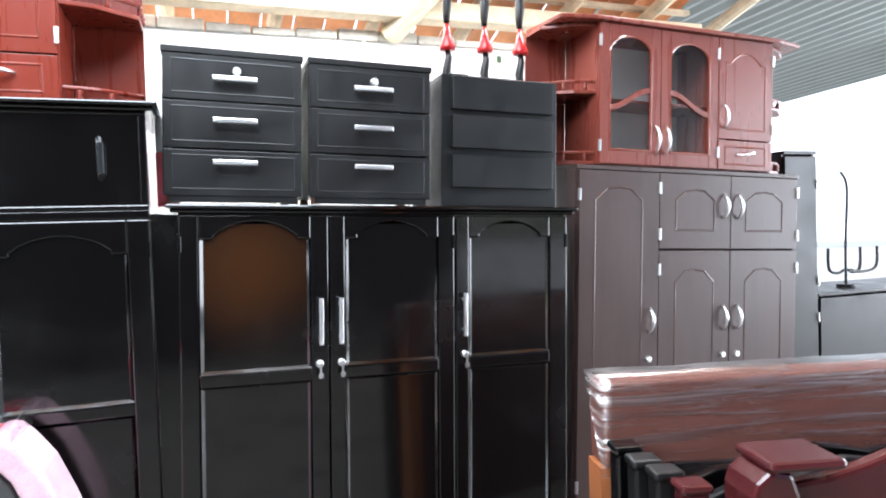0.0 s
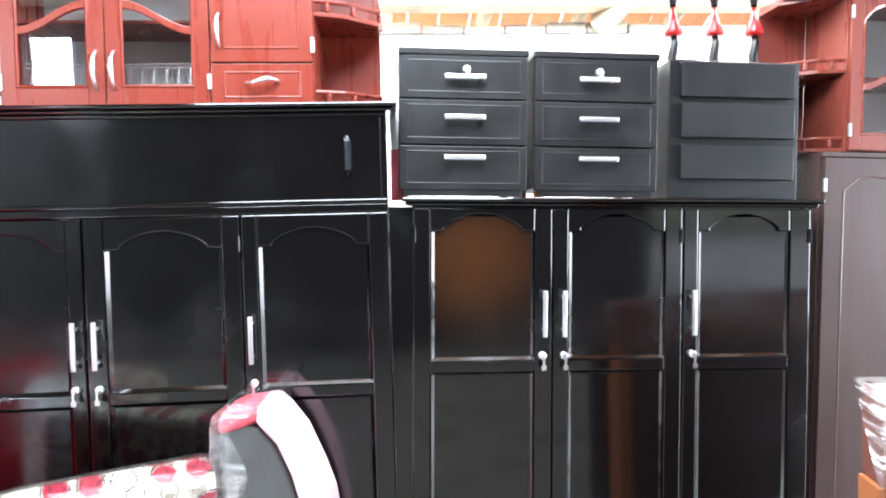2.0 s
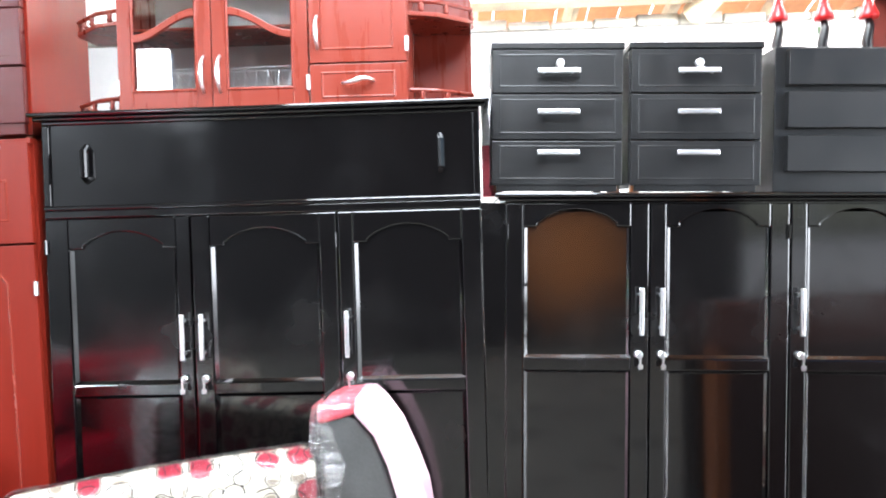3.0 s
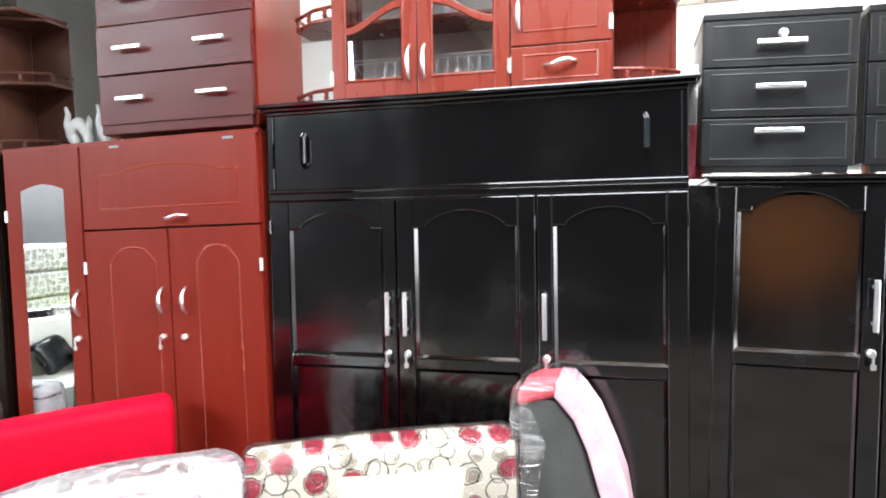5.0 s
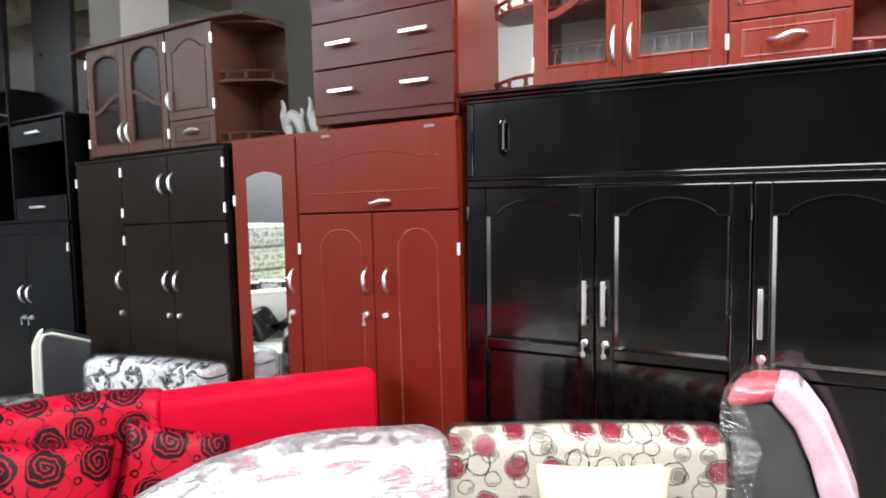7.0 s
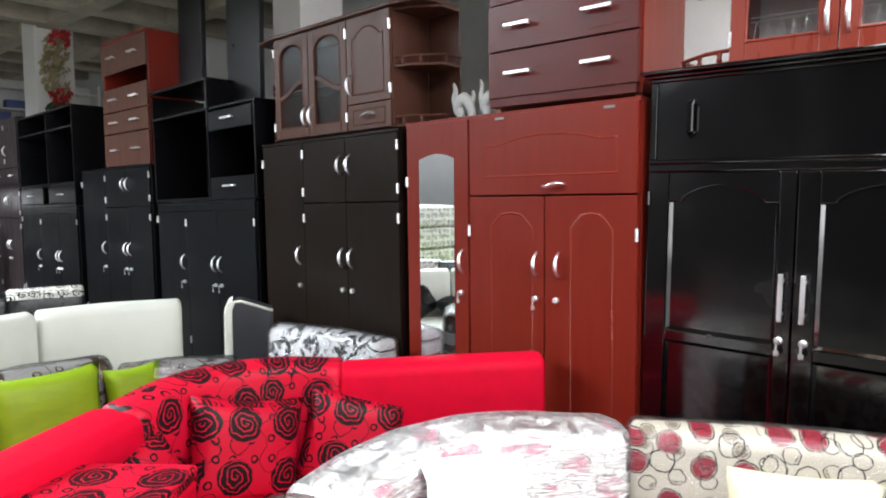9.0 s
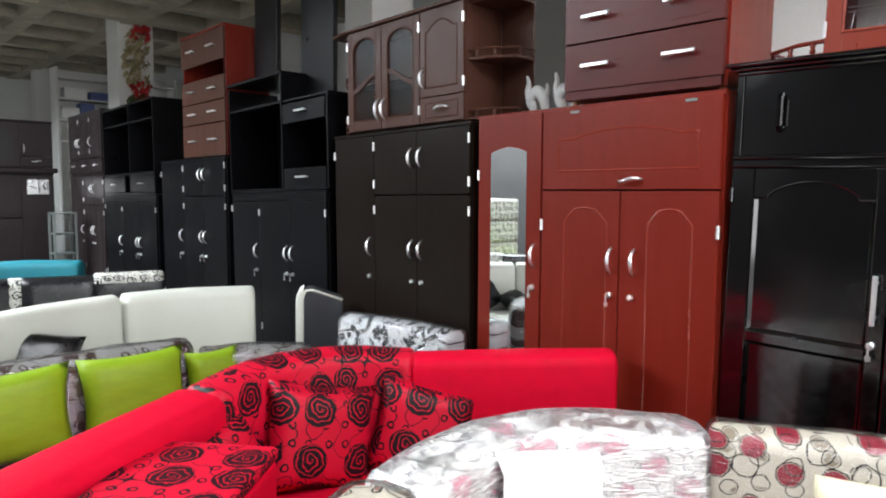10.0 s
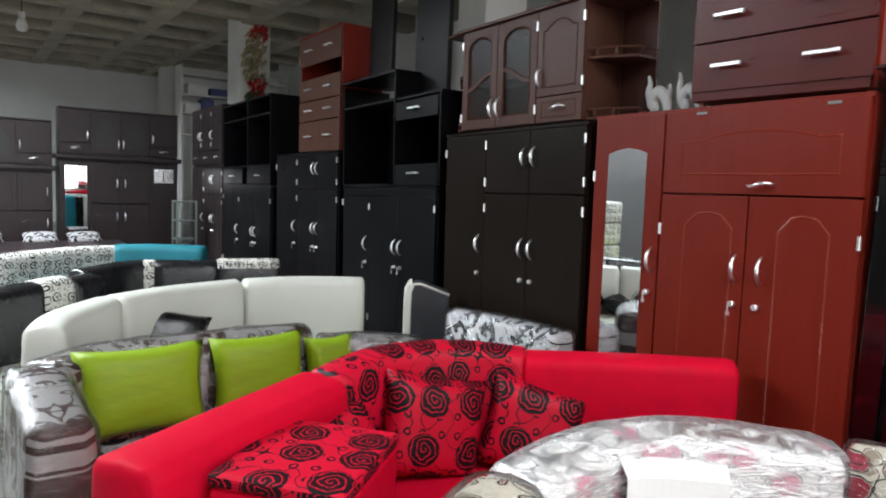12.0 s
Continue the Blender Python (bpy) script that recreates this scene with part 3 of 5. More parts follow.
lacquer_wardrobe(pose(-0.047, 0, 0, 0, 1.6), 1.538, 1.662, ((0.022, 0.529, 1, 0.084, 0.466, 0.498), (0.535, 1.019, -1, 0.590, 0.954, 0.570), (1.025, 1.516, -1, 1.080, 1.436, 1.055)), 1.058, 0.083, "black lacquered three-door wardrobe with arched panels", thin=brown_spot_lacquer((0.25, 0.012, 1.46), 0.44))
lacquer_wardrobe(pose(-1.688, 0, 0), 1.64, 2.0, ((0.022, 0.557, 1, 0.106, 0.505, 0.528), (0.563, 1.095, -1, 0.630, 1.032, 0.599), (1.101, 1.618, -1, 1.155, 1.548, 1.127)), 0.988, 0.111, "tall black lacquered wardrobe with a sliding-door chest on top", chest=0.344)


# black strip added to stand for the shade in the gap between both wardrobes
gap_shade = thing("black_board", pose(0, 0, 0), "added black strip for the shade between two wardrobes", "board")
part("panel", prism(B(), [(-0.0675, 0), (-0.022, 0), (0.022, 1.625), (-0.0675, 1.63)], 0.027, 0.05), black_lacquer, gap_shade)


# ---- wardrobes of coated board ----
def board_door(parent, x0, x1, z0, z1, mat, groove=None, handle=None, hinges=None, keyhole=None, proud=0.003, name="door", edge=None):
    bm = B()
    box(bm, x0, 0, z0, x1, 0.018, z1)
    door = part(name, bm, mat, parent, bevel=0.002)
    if groove:
        kind, gx0, gx1, gz0, gz1, rise = groove
        bm = B()
        pts = arch(gx0, gx1, gz0, gz1, rise) if kind == "arch" else [(gx0, gz0), (gx1, gz0), (gx1, gz1), (gx1 - 0.25 * (gx1 - gx0), gz1 + rise), ((gx0 + gx1) / 2, gz1 + rise * 1.15), (gx0 + 0.25 * (gx1 - gx0), gz1 + rise), (gx0, gz1)]
        ridge(bm, pts, 0.010, -0.0002, proud)
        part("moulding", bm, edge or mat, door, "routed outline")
    if handle:
        hx, hz, upright = handle
        bow_handle(door, hx, hz, 0.115, upright)
    for hz in hinges[1] if hinges else ():
        hinge(door, hinges[0], hz)
    if keyhole:
        lock(door, keyhole[0], keyhole[1], keyhole[2])
    return door


def carcass(parent, width, depth, height, mat, plinth=0.07, top=0.018):
    boards(parent, mat, (
        ("side_panel", 0, 0.02, 0, 0.018, depth, height - top),
        ("side_panel", width - 0.018, 0.02, 0, width, depth, height - top),
        ("back_panel", 0.018, depth - 0.012, plinth, width - 0.018, depth - 0.002, height - top),
        ("bottom_panel", 0.018, 0.022, plinth, width - 0.018, depth - 0.012, plinth + 0.018),
        ("plinth", 0.018, 0.03, 0, width - 0.018, 0.045, plinth),
        ("top_panel", 0, 0.002, height - top, width, depth, height)))


def tall_wardrobe(m, width, height, mat, label, split, group_top, arches=True, key=False, depth=0.5, name="wardrobe", edge=None, pull=None, keyed=None):
    """One tall door beside two small doors over two long ones. split: the x of the tall door's edge and of the pair's middle;
    group_top: the height at which the pair is split, or None for three long doors under a plain head; pull, keyed: heights of pulls and locks."""
    w = thing(name, m, label, "wardrobe", "wardrobes along the wall")
    carcass(w, width, depth, height, mat)
    a, b = split
    g = 0.004
    pull, keyed = pull or height - 0.7, keyed or height - 0.86
    head = height - 0.022 if group_top else height - 0.075

    def groove(x0, x1, z0, z1, rise):
        return ("crown", x0 + 0.09, x1 - 0.095, z0 + 0.09, z1 - 0.10 - rise, rise) if arches else None

    board_door(w, 0.012, a - g, 0.06, head, mat, groove(0, a, 0.3, height, 0.05), (a - 0.05, pull, True), (0.012, (height - 0.13, 0.4)), (a - 0.055, keyed, key), edge=edge)
    if not group_top:
        part("head_rail", box(B(), 0.012, 0.002, head + g, width - 0.012, 0.02, height - 0.02), mat, w, bevel=0.002)
    for x0, x1, side in ((a, b - g, 1), (b, width - 0.012, -1)):
        hx = x1 - 0.04 if side > 0 else x0 + 0.04
        ex = x0 if side > 0 else x1
        if group_top:
            board_door(w, x0, x1, group_top + g, height - 0.022, mat, groove(x0, x1, group_top, height, 0.04), (hx, (group_top + height) / 2 + 0.02, True), (ex, (group_top + 0.07, height - 0.09)), edge=edge)
        low = group_top or head + g
        board_door(w, x0, x1, 0.06, low - g, mat, groove(x0, x1, 0.1, low, 0.05), (hx, pull, True), (ex, (low - 0.09, 0.35)), (hx, keyed, key), edge=edge)
    return w


tall_wardrobe(pose(1.555, 0.1, 0, 0, 2.4), 1.255, 1.81, wenge_board, "dark brown board wardrobe with routed arched doors", (0.43, 0.835), 1.44, edge=wenge_lit_edge, pull=1.12, keyed=0.945)
tall_wardrobe(pose(-4.31, 0, 0, 0, -1.8), 1.29, 1.83, umber_board, "very dark brown plain-fronted board wardrobe", (0.44, 0.846), 1.437, arches=False, pull=1.114, keyed=0.925)

r = thing("wardrobe", pose(-2.985, 0, 0, 0, -1.2), "bright red-brown board wardrobe with a mirror door", "wardrobe", "wardrobes along the wall")
carcass(r, 1.316, 0.52, 1.887, red_board)
door = board_door(r, 0.008, 0.424, 0.06, 1.875, red_board, None, (0.388, 1.18, True), (0.01, (1.58, 0.4)), (0.380, 1.024, True))
bm = B()
prism(bm, [(0.10, 0.30), (0.338, 0.30), (0.338, 1.69), (0.285, 1.708), (0.22, 1.718), (0.155, 1.708), (0.10, 1.69)], -0.004, 0.002)
part("mirror_pane", bm, mirror, door, "tall narrow mirror with a cut top")
fl = board_door(r, 0.434, 1.306, 1.504, 1.875, red_board, ("arch", 0.53, 1.215, 1.59, 1.735, 0.036), (0.913, 1.544, False), None, proud=0.0022, edge=red_lit_edge)
for x in (0.619, 1.18):
    bm = B()
    box(bm, x - 0.024, -0.005, 1.853, x + 0.024, 0.003, 1.863)
    part("hinge", bm, sheet_metal, fl, "small metal flap hinge")
for x0, x1, gx, hx, k in ((0.434, 0.862, (0.565, 0.80), 0.826, True), (0.868, 1.306, (1.0, 1.2), 0.941, False)):
    board_door(r, x0, x1, 0.06, 1.496, red_board, ("crown", *gx, 0.2, 1.355, 0.058), (hx, 1.19, True), (x0 if k else x1, (1.335, 0.35)), (hx + (-0.003 if k else -0.012), 1.035, k), proud=0.0022, edge=red_lit_edge)


# ---- chests of drawers ----
def bedside_chest(m, label, keyed=True):
    w = thing("bedside_chest", m, label, "chest of drawers", "small black chests")
    boards(w, black_matt, (
        ("side_panel", 0, 0.02, 0.03, 0.018, 0.38, 0.485),
        ("side_panel", 0.442, 0.02, 0.03, 0.46, 0.38, 0.485),
        ("back_panel", 0.018, 0.37, 0.03, 0.442, 0.378, 0.485),
        ("bottom_panel", 0.018, 0.03, 0.03, 0.442, 0.37, 0.048),
        ("top_panel", -0.003, -0.004, 0.485, 0.463, 0.385, 0.505),
        ("apron", 0.0185, 0.004, 0.001, 0.4415, 0.02, 0.06)))
    for x in (0.012, 0.418):
        for y in (0.03, 0.34):
            part("foot", box(B(), x, y, 0, x + 0.03, y + 0.03, 0.03), amber_wood, w)
    for i, (z0, z1) in enumerate(((0.022, 0.172), (0.178, 0.330), (0.336, 0.482))):
        d = part("drawer", box(B(), 0.003, 0, z0, 0.457, 0.018, z1), black_matt, w, bevel=0.002)
        part("moulding", ridge(B(), [(0.03, z0 + 0.022), (0.43, z0 + 0.022), (0.43, z1 - 0.018), (0.03, z1 - 0.018)], 0.006, -0.0002, 0.0008), black_matt, d)
        bar_handle(d, 0.232, (0.131, 0.268, 0.405)[i], 0.145, False)
        if i == 2 and keyed:
            lock(d, 0.238, 0.434, True, 0.55)
    return w


bedside_chest(pose(-0.03, 0.065, 1.672, 0, 1.9) @ Matrix.Diagonal((1.04, 1, 1.07, 1)), "matt black bedside chest with chrome bar handles")
bedside_chest(pose(0.472, 0.065, 1.656, 0, 1.9) @ Matrix.Diagonal((1.03, 1, 1.07, 1)), "matt black bedside chest with chrome bar handles")
w = thing("bedside_chest", pose(1.003, 0.088, 1.64, 0, 2.0) @ Matrix.Diagonal((1.06, 1, 1.06, 1)), "black bedside chest with plain raised drawer fronts", "chest of drawers", "small black chests")
bm = B()
box(bm, 0, 0.016, 0, 0.49, 0.40, 0.50)
box(bm, 0.06, 0.10, 0.50, 0.14, 0.16, 0.525)
box(bm, 0.28, 0.10, 0.50, 0.36, 0.16, 0.52)
part("carcass", bm, black_matt, w, bevel=0.003)
for z0 in (0.07, 0.219, 0.365):
    part("drawer", box(B(), 0.035, -0.016, z0, 0.46, 0.0155, z0 + 0.124), black_matt, w, bevel=0.003)

rc = thing("chest_of_drawers", pose(-2.485, 0.02, 1.90, 0, -0.5) @ Matrix.Diagonal((0.945, 1, 1, 1)), "wine-red chest of drawers with slim chrome handles", "chest of drawers")
boards(rc, red_board, (
        ("side_panel", 0, 0.02, 0.025, 0.018, 0.42, 0.93),
        ("side_panel", 0.79, 0.02, 0.025, 0.808, 0.42, 0.93),
        ("back_panel", 0.018, 0.40, 0.025, 0.79, 0.415, 0.93),
        ("bottom_panel", 0.018, 0.021, 0.025, 0.79, 0.40, 0.045),
        ("top_panel", -0.005, 0, 0.93, 0.813, 0.425, 0.95)))
for x in (0.02, 0.765):
    for y in (0.04, 0.37):
        part("foot", box(B(), x, y, 0, x + 0.025, y + 0.025, 0.025), amber_wood, rc)
part("skirting", box(B(), 0.004, 0.002, 0.026, 0.79, 0.02, 0.07), wine_board, rc, bevel=0.002)
for i in range(4):
    z0 = 0.066 + i * 0.212
    d = part("drawer", box(B(), 0.004, -0.012 if i % 2 else -0.006, z0, 0.798, 0.018, z0 + 0.206), wine_board, rc, bevel=0.002)
    for x in (0.192, 0.612):
        h = bar_handle(d, x, z0 + 0.104, 0.15, False, label="slim chrome handle")
        h.location.y = -0.012 if i % 2 else -0.006


# ---- kitchen wall cabinets with glazed doors and open end shelves ----
def glazed_door(parent, x0, x1, z0, z1, mat, swing, edge=None, pane=None):
    a, b, lo, hi = x0 + 0.055, x1 - 0.055, z0 + 0.065, z1 - 0.125
    ox = 0.055
    rise = 0.075
    bm = B()
    box(bm, x0, 0, z0, a, 0.018, z1)
    box(bm, b, 0, z0, x1, 0.018, z1)
    box(bm, a, 0.0003, z0, b, 0.0177, lo)
    w = b - a
    prism(bm, [(a, z1), (a, hi)] + [(a + w * (0.5 - 0.5 * math.cos(math.pi * i / 10)), hi + rise * math.sin(math.pi * i / 10)) for i in range(1, 10)] + [(b, hi), (b, z1)], 0.0003, 0.0177)
    mid = z0 + 0.30
    wave = [(a + w * i / 8, mid + swing * 0.045 * math.sin((i / 8 - 0.5) * math.pi)) for i in range(9)]
    prism(bm, [(x, z - 0.014) for x, z in wave] + [(x, z + 0.014) for x, z in wave[::-1]], 0.0, 0.016)
    door = part("door", bm, mat, parent, bevel=0.003)
    part("pane", box(B(), a - 0.008, 0.010, lo - 0.008, b + 0.008, 0.013, hi + rise + 0.005), pane or glass, door, "clear glass pane")
    rim = [(a, lo), (b, lo), (b, hi)] + [(a + w * (0.5 + 0.5 * math.cos(math.pi * i / 10)), hi + rise * math.sin(math.pi * i / 10)) for i in range(1, 10)] + [(a, hi)]
    part("moulding", ridge(B(), rim, 0.012, 0.0, 0.0035), edge or mat, door, "routed rim round the glass")
    bow_handle(door, x1 - 0.028 if swing > 0 else x0 + 0.028, z0 + 0.12, 0.13)
    for z in (z0 + 0.08, z1 - 0.08):
        hinge(door, x0 if swing > 0 else x1, z)
    return door


def end_shelf(parent, x, side, depth, height, mat, backed=True):
    """Open corner shelves with little turned galleries, beyond the end x of the cabinet."""
    reach = 0.23

    def outline(k=1.0):
        return [(x, 0.03), (x + side * reach * 0.45 * k, 0.06), (x + side * reach * k, 0.16), (x + side * reach * k, depth), (x, depth)]

    if backed:
        part("back_panel", box(B(), min(x, x + side * reach), depth, 0, max(x, x + side * reach), depth + 0.008, height), mat, parent)
    for z in (0.0, height * 0.5, height - 0.018):
        sh = part("shelf", plate(B(), outline() if side < 0 else outline()[::-1], z, z + 0.016), mat, parent, bevel=0.003)
        if z > height * 0.8:
            continue
        rail = [(p[0], p[1] + 0.008, z + 0.055) for p in outline()[:4]]
        part("gallery_rail", tube(B(), rail, 0.008, 8), mat, sh)
        for k in (0.15, 0.42, 0.7, 0.95):
            i = min(int(k * 3), 2)
            u = k * 3 - i
            px, py = (rail[i][j] * (1 - u) + rail[i + 1][j] * u for j in (0, 1))
            part("spindle", tube(B(), [(px, py, z + 0.016), (px, py, z + 0.024), (px, py, z + 0.034), (px, py, z + 0.044), (px, py, z + 0.052)], [0.006, 0.012, 0.007, 0.011, 0.006], 8), mat, sh, smooth=True)


def wall_cabinet(m, mat, label, ends=(-1, 1), rack=False, lining=None, unbacked=(), edge=None, pane=None):
    w = thing("kitchen_cabinet", m, label, "kitchen cabinet", "kitchen cabinets on the wardrobes")
    W, D, H = 1.06, 0.30, 0.64
    boards(w, mat, [("side_panel", x, 0.019, 0.016, x + 0.016, D, H - 0.016) for x in (0, 0.70, W - 0.016)] + [
        ("bottom_panel", 0, 0.019, 0, W, D, 0.016),
        ("top_panel", 0, 0.019, H - 0.016, W, D, H),
        ("shelf", 0.016, 0.06, 0.30, 0.70, D - 0.008, 0.312)])
    boards(w, lining or mat, [("back_panel", 0.016, D - 0.008, 0.016, W - 0.016, D, H - 0.016)])
    bm = B()
    plate(bm, [(-0.2 if -1 in ends else -0.01, 0.02), (-0.02, -0.02), (W + 0.02, -0.02), (W + (0.2 if 1 in ends else 0.01), 0.02), (W + (0.23 if 1 in ends else 0.01), D), (-0.23 if -1 in ends else -0.01, D)], H, H + 0.02)
    part("cornice", bm, mat, w, bevel=0.005)
    glazed_door(w, 0.004, 0.348, 0.004, H - 0.004, mat, 1, edge, pane)
    glazed_door(w, 0.352, 0.70, 0.004, H - 0.004, mat, -1, edge, pane)
    board_door(w, 0.706, W - 0.004, 0.152, H - 0.004, mat, ("arch", 0.75, W - 0.055, 0.2, 0.52, 0.05), (0.735, 0.26, True), (W - 0.004, (0.21, 0.55)), edge=edge)
    board_door(w, 0.706, W - 0.004, 0.004, 0.146, mat, ("crown", 0.75, W - 0.05, 0.03, 0.115, 0.0), (0.88, 0.082, False), None, name="drawer", edge=edge)
    for s in ends:
        end_shelf(w, 0.0 if s < 0 else W, s, D, H, mat, s not in unbacked)
    if rack:
        bm = B()
        for z in (0.07, 0.15, 0.165):
            tube(bm, [(0.05, 0.08, z), (0.66, 0.08, z)], 0.0025, 5)
        for i in range(15):
            x = 0.06 + i * 0.042
            tube(bm, [(x, 0.08, 0.07), (x + 0.01, 0.08, 0.15), (x + 0.012, 0.2, 0.10)], 0.002, 5)
        part("plate_rack", bm, chrome, w, "chrome wire plate rack")
    return w


wall_cabinet(pose(1.755, 0.13, 1.812, 0, 2.4) @ Matrix.Diagonal((0.93, 1, 0.985, 1)), rust_board, "rust-red kitchen wall cabinet with arched glass doors", lining=grey_plaster, edge=rust_lit_edge, pane=dull_glass)
wall_cabinet(pose(-1.392, 0.03, 2.003, 0, 0.3) @ Matrix.Diagonal((1.013, 1, 1.02, 1)), cherry_board, "cherry-red kitchen wall cabinet with a plate rack", rack=True, lining=grey_plaster, unbacked=(-1,))
wall_cabinet(pose(-4.245, 0.03, 1.85, 0, -1.6) @ Matrix.Diagonal((1.025, 1, 1.0, 1)), brown_board, "brown kitchen wall cabinet with arched glass doors", pane=dull_glass)


# ---- upholstery ----
def smooth_path(pts, step=6):
    """A rounded path through pts (x, y, top)."""
    p = [Vector(q) for q in pts]
    if len(p) == 2:
        return [p[0].lerp(p[1], i / step) for i in range(step + 1)]
    out = []
    for i in range(len(p) - 1):
        a, b, c, d = p[max(i - 1, 0)], p[i], p[i + 1], p[min(i + 2, len(p) - 1)]
        for k in range(step):
            t = k / step
            out.append(0.5 * (2 * b + (c - a) * t + (2 * a - 5 * b + 4 * c - d) * t * t + (3 * b - a - 3 * c + d) * t ** 3))
    return out + [p[-1]]


def sweep(bm, pts, z0, thick, grow=0.0, lean=0.0, puff=0.012):
    """An upholstered back along pts (x, y, top): rounded over the top, softened at both ends."""
    path = smooth_path(pts)
    n = len(path)
    rings = []
    for i, p in enumerate(path):
        d = path[min(i + 1, n - 1)] - path[max(i - 1, 0)]
        d = Vector((d.x, d.y, 0)).normalized()
        nrm = Vector((d.y, -d.x, 0))
        layers = [(0.0, 1.0)] if 0 < i < n - 1 else ([(-0.022, 0.72), (-0.010, 0.93), (0.0, 1.0)] if i == 0 else [(0.0, 1.0), (0.010, 0.93), (0.022, 0.72)])
        for off, k in layers:
            h = (thick / 2 + grow) * k
            top = p.z + grow - (1 - k) * 0.05
            rr = min(h * 0.75, 0.05)
            prof = [(-h, z0), (-h - puff, (z0 + top) / 2), (-h, top - rr)]
            prof += [(-h + rr * (1 - math.cos(a * math.pi / 8)), top - rr + rr * math.sin(a * math.pi / 8)) for a in range(1, 4)]
            prof += [(-h + rr, top), (0, top + 0.008), (h - rr, top)]
            prof += [(h - rr * (1 - math.cos(a * math.pi / 8)), top - rr + rr * math.sin(a * math.pi / 8)) for a in range(3, 0, -1)]
            prof += [(h, top - rr), (h + puff, (z0 + top) / 2), (h, z0)]
            ring = []
            for u, z in prof:
                q = Vector((p.x, p.y, 0)) + d * (off + (grow if off > 0 else -grow if off < 0 else 0)) + nrm * (u + lean * (z - z0))
                wob = grow * 0.8 * noise.noise(Vector((q.x * 9, q.y * 9, z * 22))) if grow else 0.0
                ring.append(bm.verts.new((q.x + nrm.x * wob, q.y + nrm.y * wob, z + wob)))
            rings.append(ring)
    m = len(rings[0])
    for a, b in zip(rings, rings[1:]):
        for k in range(m - 1):
            bm.faces.new((a[k], a[k + 1], b[k + 1], b[k]))
    bm.faces.new(rings[0])
    bm.faces.new(rings[-1][::-1])
    return bm


def run_uv(ob, pts):
    """Lay the printed cloth along the back: distance along the path, and height."""
    me = ob.data
    path = smooth_path(pts)
    run = [0.0]
    for a, b in zip(path, path[1:]):
        run.append(run[-1] + math.hypot(b.x - a.x, b.y - a.y))
    layer = me.uv_layers["UVMap"]
    for poly in me.polygons:
        for li in poly.loop_indices:
            v = me.vertices[me.loops[li].vertex_index].co
            best = min(range(len(path)), key=lambda i: (path[i].x - v.x) ** 2 + (path[i].y - v.y) ** 2)
            across = math.hypot(path[best].x - v.x, path[best].y - v.y)
            layer.data[li].uv = (run[best], v.z - across * 0.4)


def back(parent, pts, z0, thick, mat, label="", name="backrest", lean=0.0):
    ob = part(name, sweep(B(), pts, z0, thick, lean=lean), mat, parent, label, smooth=True)
    run_uv(ob, pts)
    return ob


def film_over(parent, pts, z0, thick, grow=0.012, mat=None):
    ob = part("film", sweep(B(), pts, z0, thick, grow), mat or cling_film, parent, "crinkled clear plastic film", smooth=True)
    ob.visible_shadow = False
    return ob


def pillow(m, size, thick, mat, label, group="", name="cushion"):
    """A square stuffed cushion, standing in x and z, with pointed corners."""
    bm = B()
    n = 12
    w, h = size
    sides = []
    for s in (-1, 1):
        grid = []
        for i in range(n + 1):
            row = []
            for j in range(n + 1):
                u, v = 2 * i / n - 1, 2 * j / n - 1
                pinch = 1 - 0.10 * (1 - abs(u) ** 2) * abs(v) ** 3
                pinch2 = 1 - 0.10 * (1 - abs(v) ** 2) * abs(u) ** 3
                t = thick / 2 * max(0, (1 - u ** 4) * (1 - v ** 4)) ** 0.55
                wr = 0.004 * noise.noise(Vector((u * 2.5, v * 2.5, s * 3.0)))
                row.append((u * w / 2 * pinch2, s * (t + (wr if t > 0.01 else 0)), v * h / 2 * pinch + h / 2))
            grid.append(row)
        sides.append(grid)
    edge = {}
    for s, grid in enumerate(sides):
        vs = []
        for i in range(n + 1):
            row = []
            for j in range(n + 1):
                rim = i in (0, n) or j in (0, n)
                if rim and (i, j) in edge:
                    row.append(edge[(i, j)])
                    continue
                v = bm.verts.new(grid[i][j])
                if rim:
                    edge[(i, j)] = v
                row.append(v)
            vs.append(row)
        for i in range(n):
            for j in range(n):
                f = (vs[i][j], vs[i + 1][j], vs[i + 1][j + 1], vs[i][j + 1])
                bm.faces.new(f if s else f[::-1])
    ob = finish(name, bm, mat, None, smooth=True)
    ob.matrix_basis = m
    return tagged(ob, label, "cushion", group)


def at(x, y, z):
    return pose(x, y, z)


# red corner sofa
red = thing("corner_sofa", at(0, 0, 0), "bright red corner sofa with a rose-print curved back", "sofa", "sofas in the shop")
part("seat", plate(B(), [(-2.12, -0.22), (-2.68, -0.80), (-2.80, -1.1), (-2.76, -1.5), (-2.42, -2.30), (-2.07, -2.17), (-2.29, -1.5), (-2.33, -1.2), (-2.25, -0.88), (-1.86, -0.40)], 0.06, 0.36), red_cloth, red, bevel=0.03, segments=3)
back(red, [(-2.64, -0.74, 0.812), (-2.36, -0.42, 0.828), (-2.09, -0.13, 0.838)], 0.08, 0.19, red_cloth)
back(red, [(-2.83, -1.58, 0.79), (-2.90, -1.36, 0.82), (-2.905, -1.16, 0.83), (-2.84, -0.94, 0.83), (-2.67, -0.75, 0.82)], 0.08, 0.2, rose_print, "rose-print curved corner back")
back(red, [(-2.44, -2.35, 0.75), (-2.66, -1.96, 0.76), (-2.84, -1.60, 0.775)], 0.08, 0.24, red_cloth)
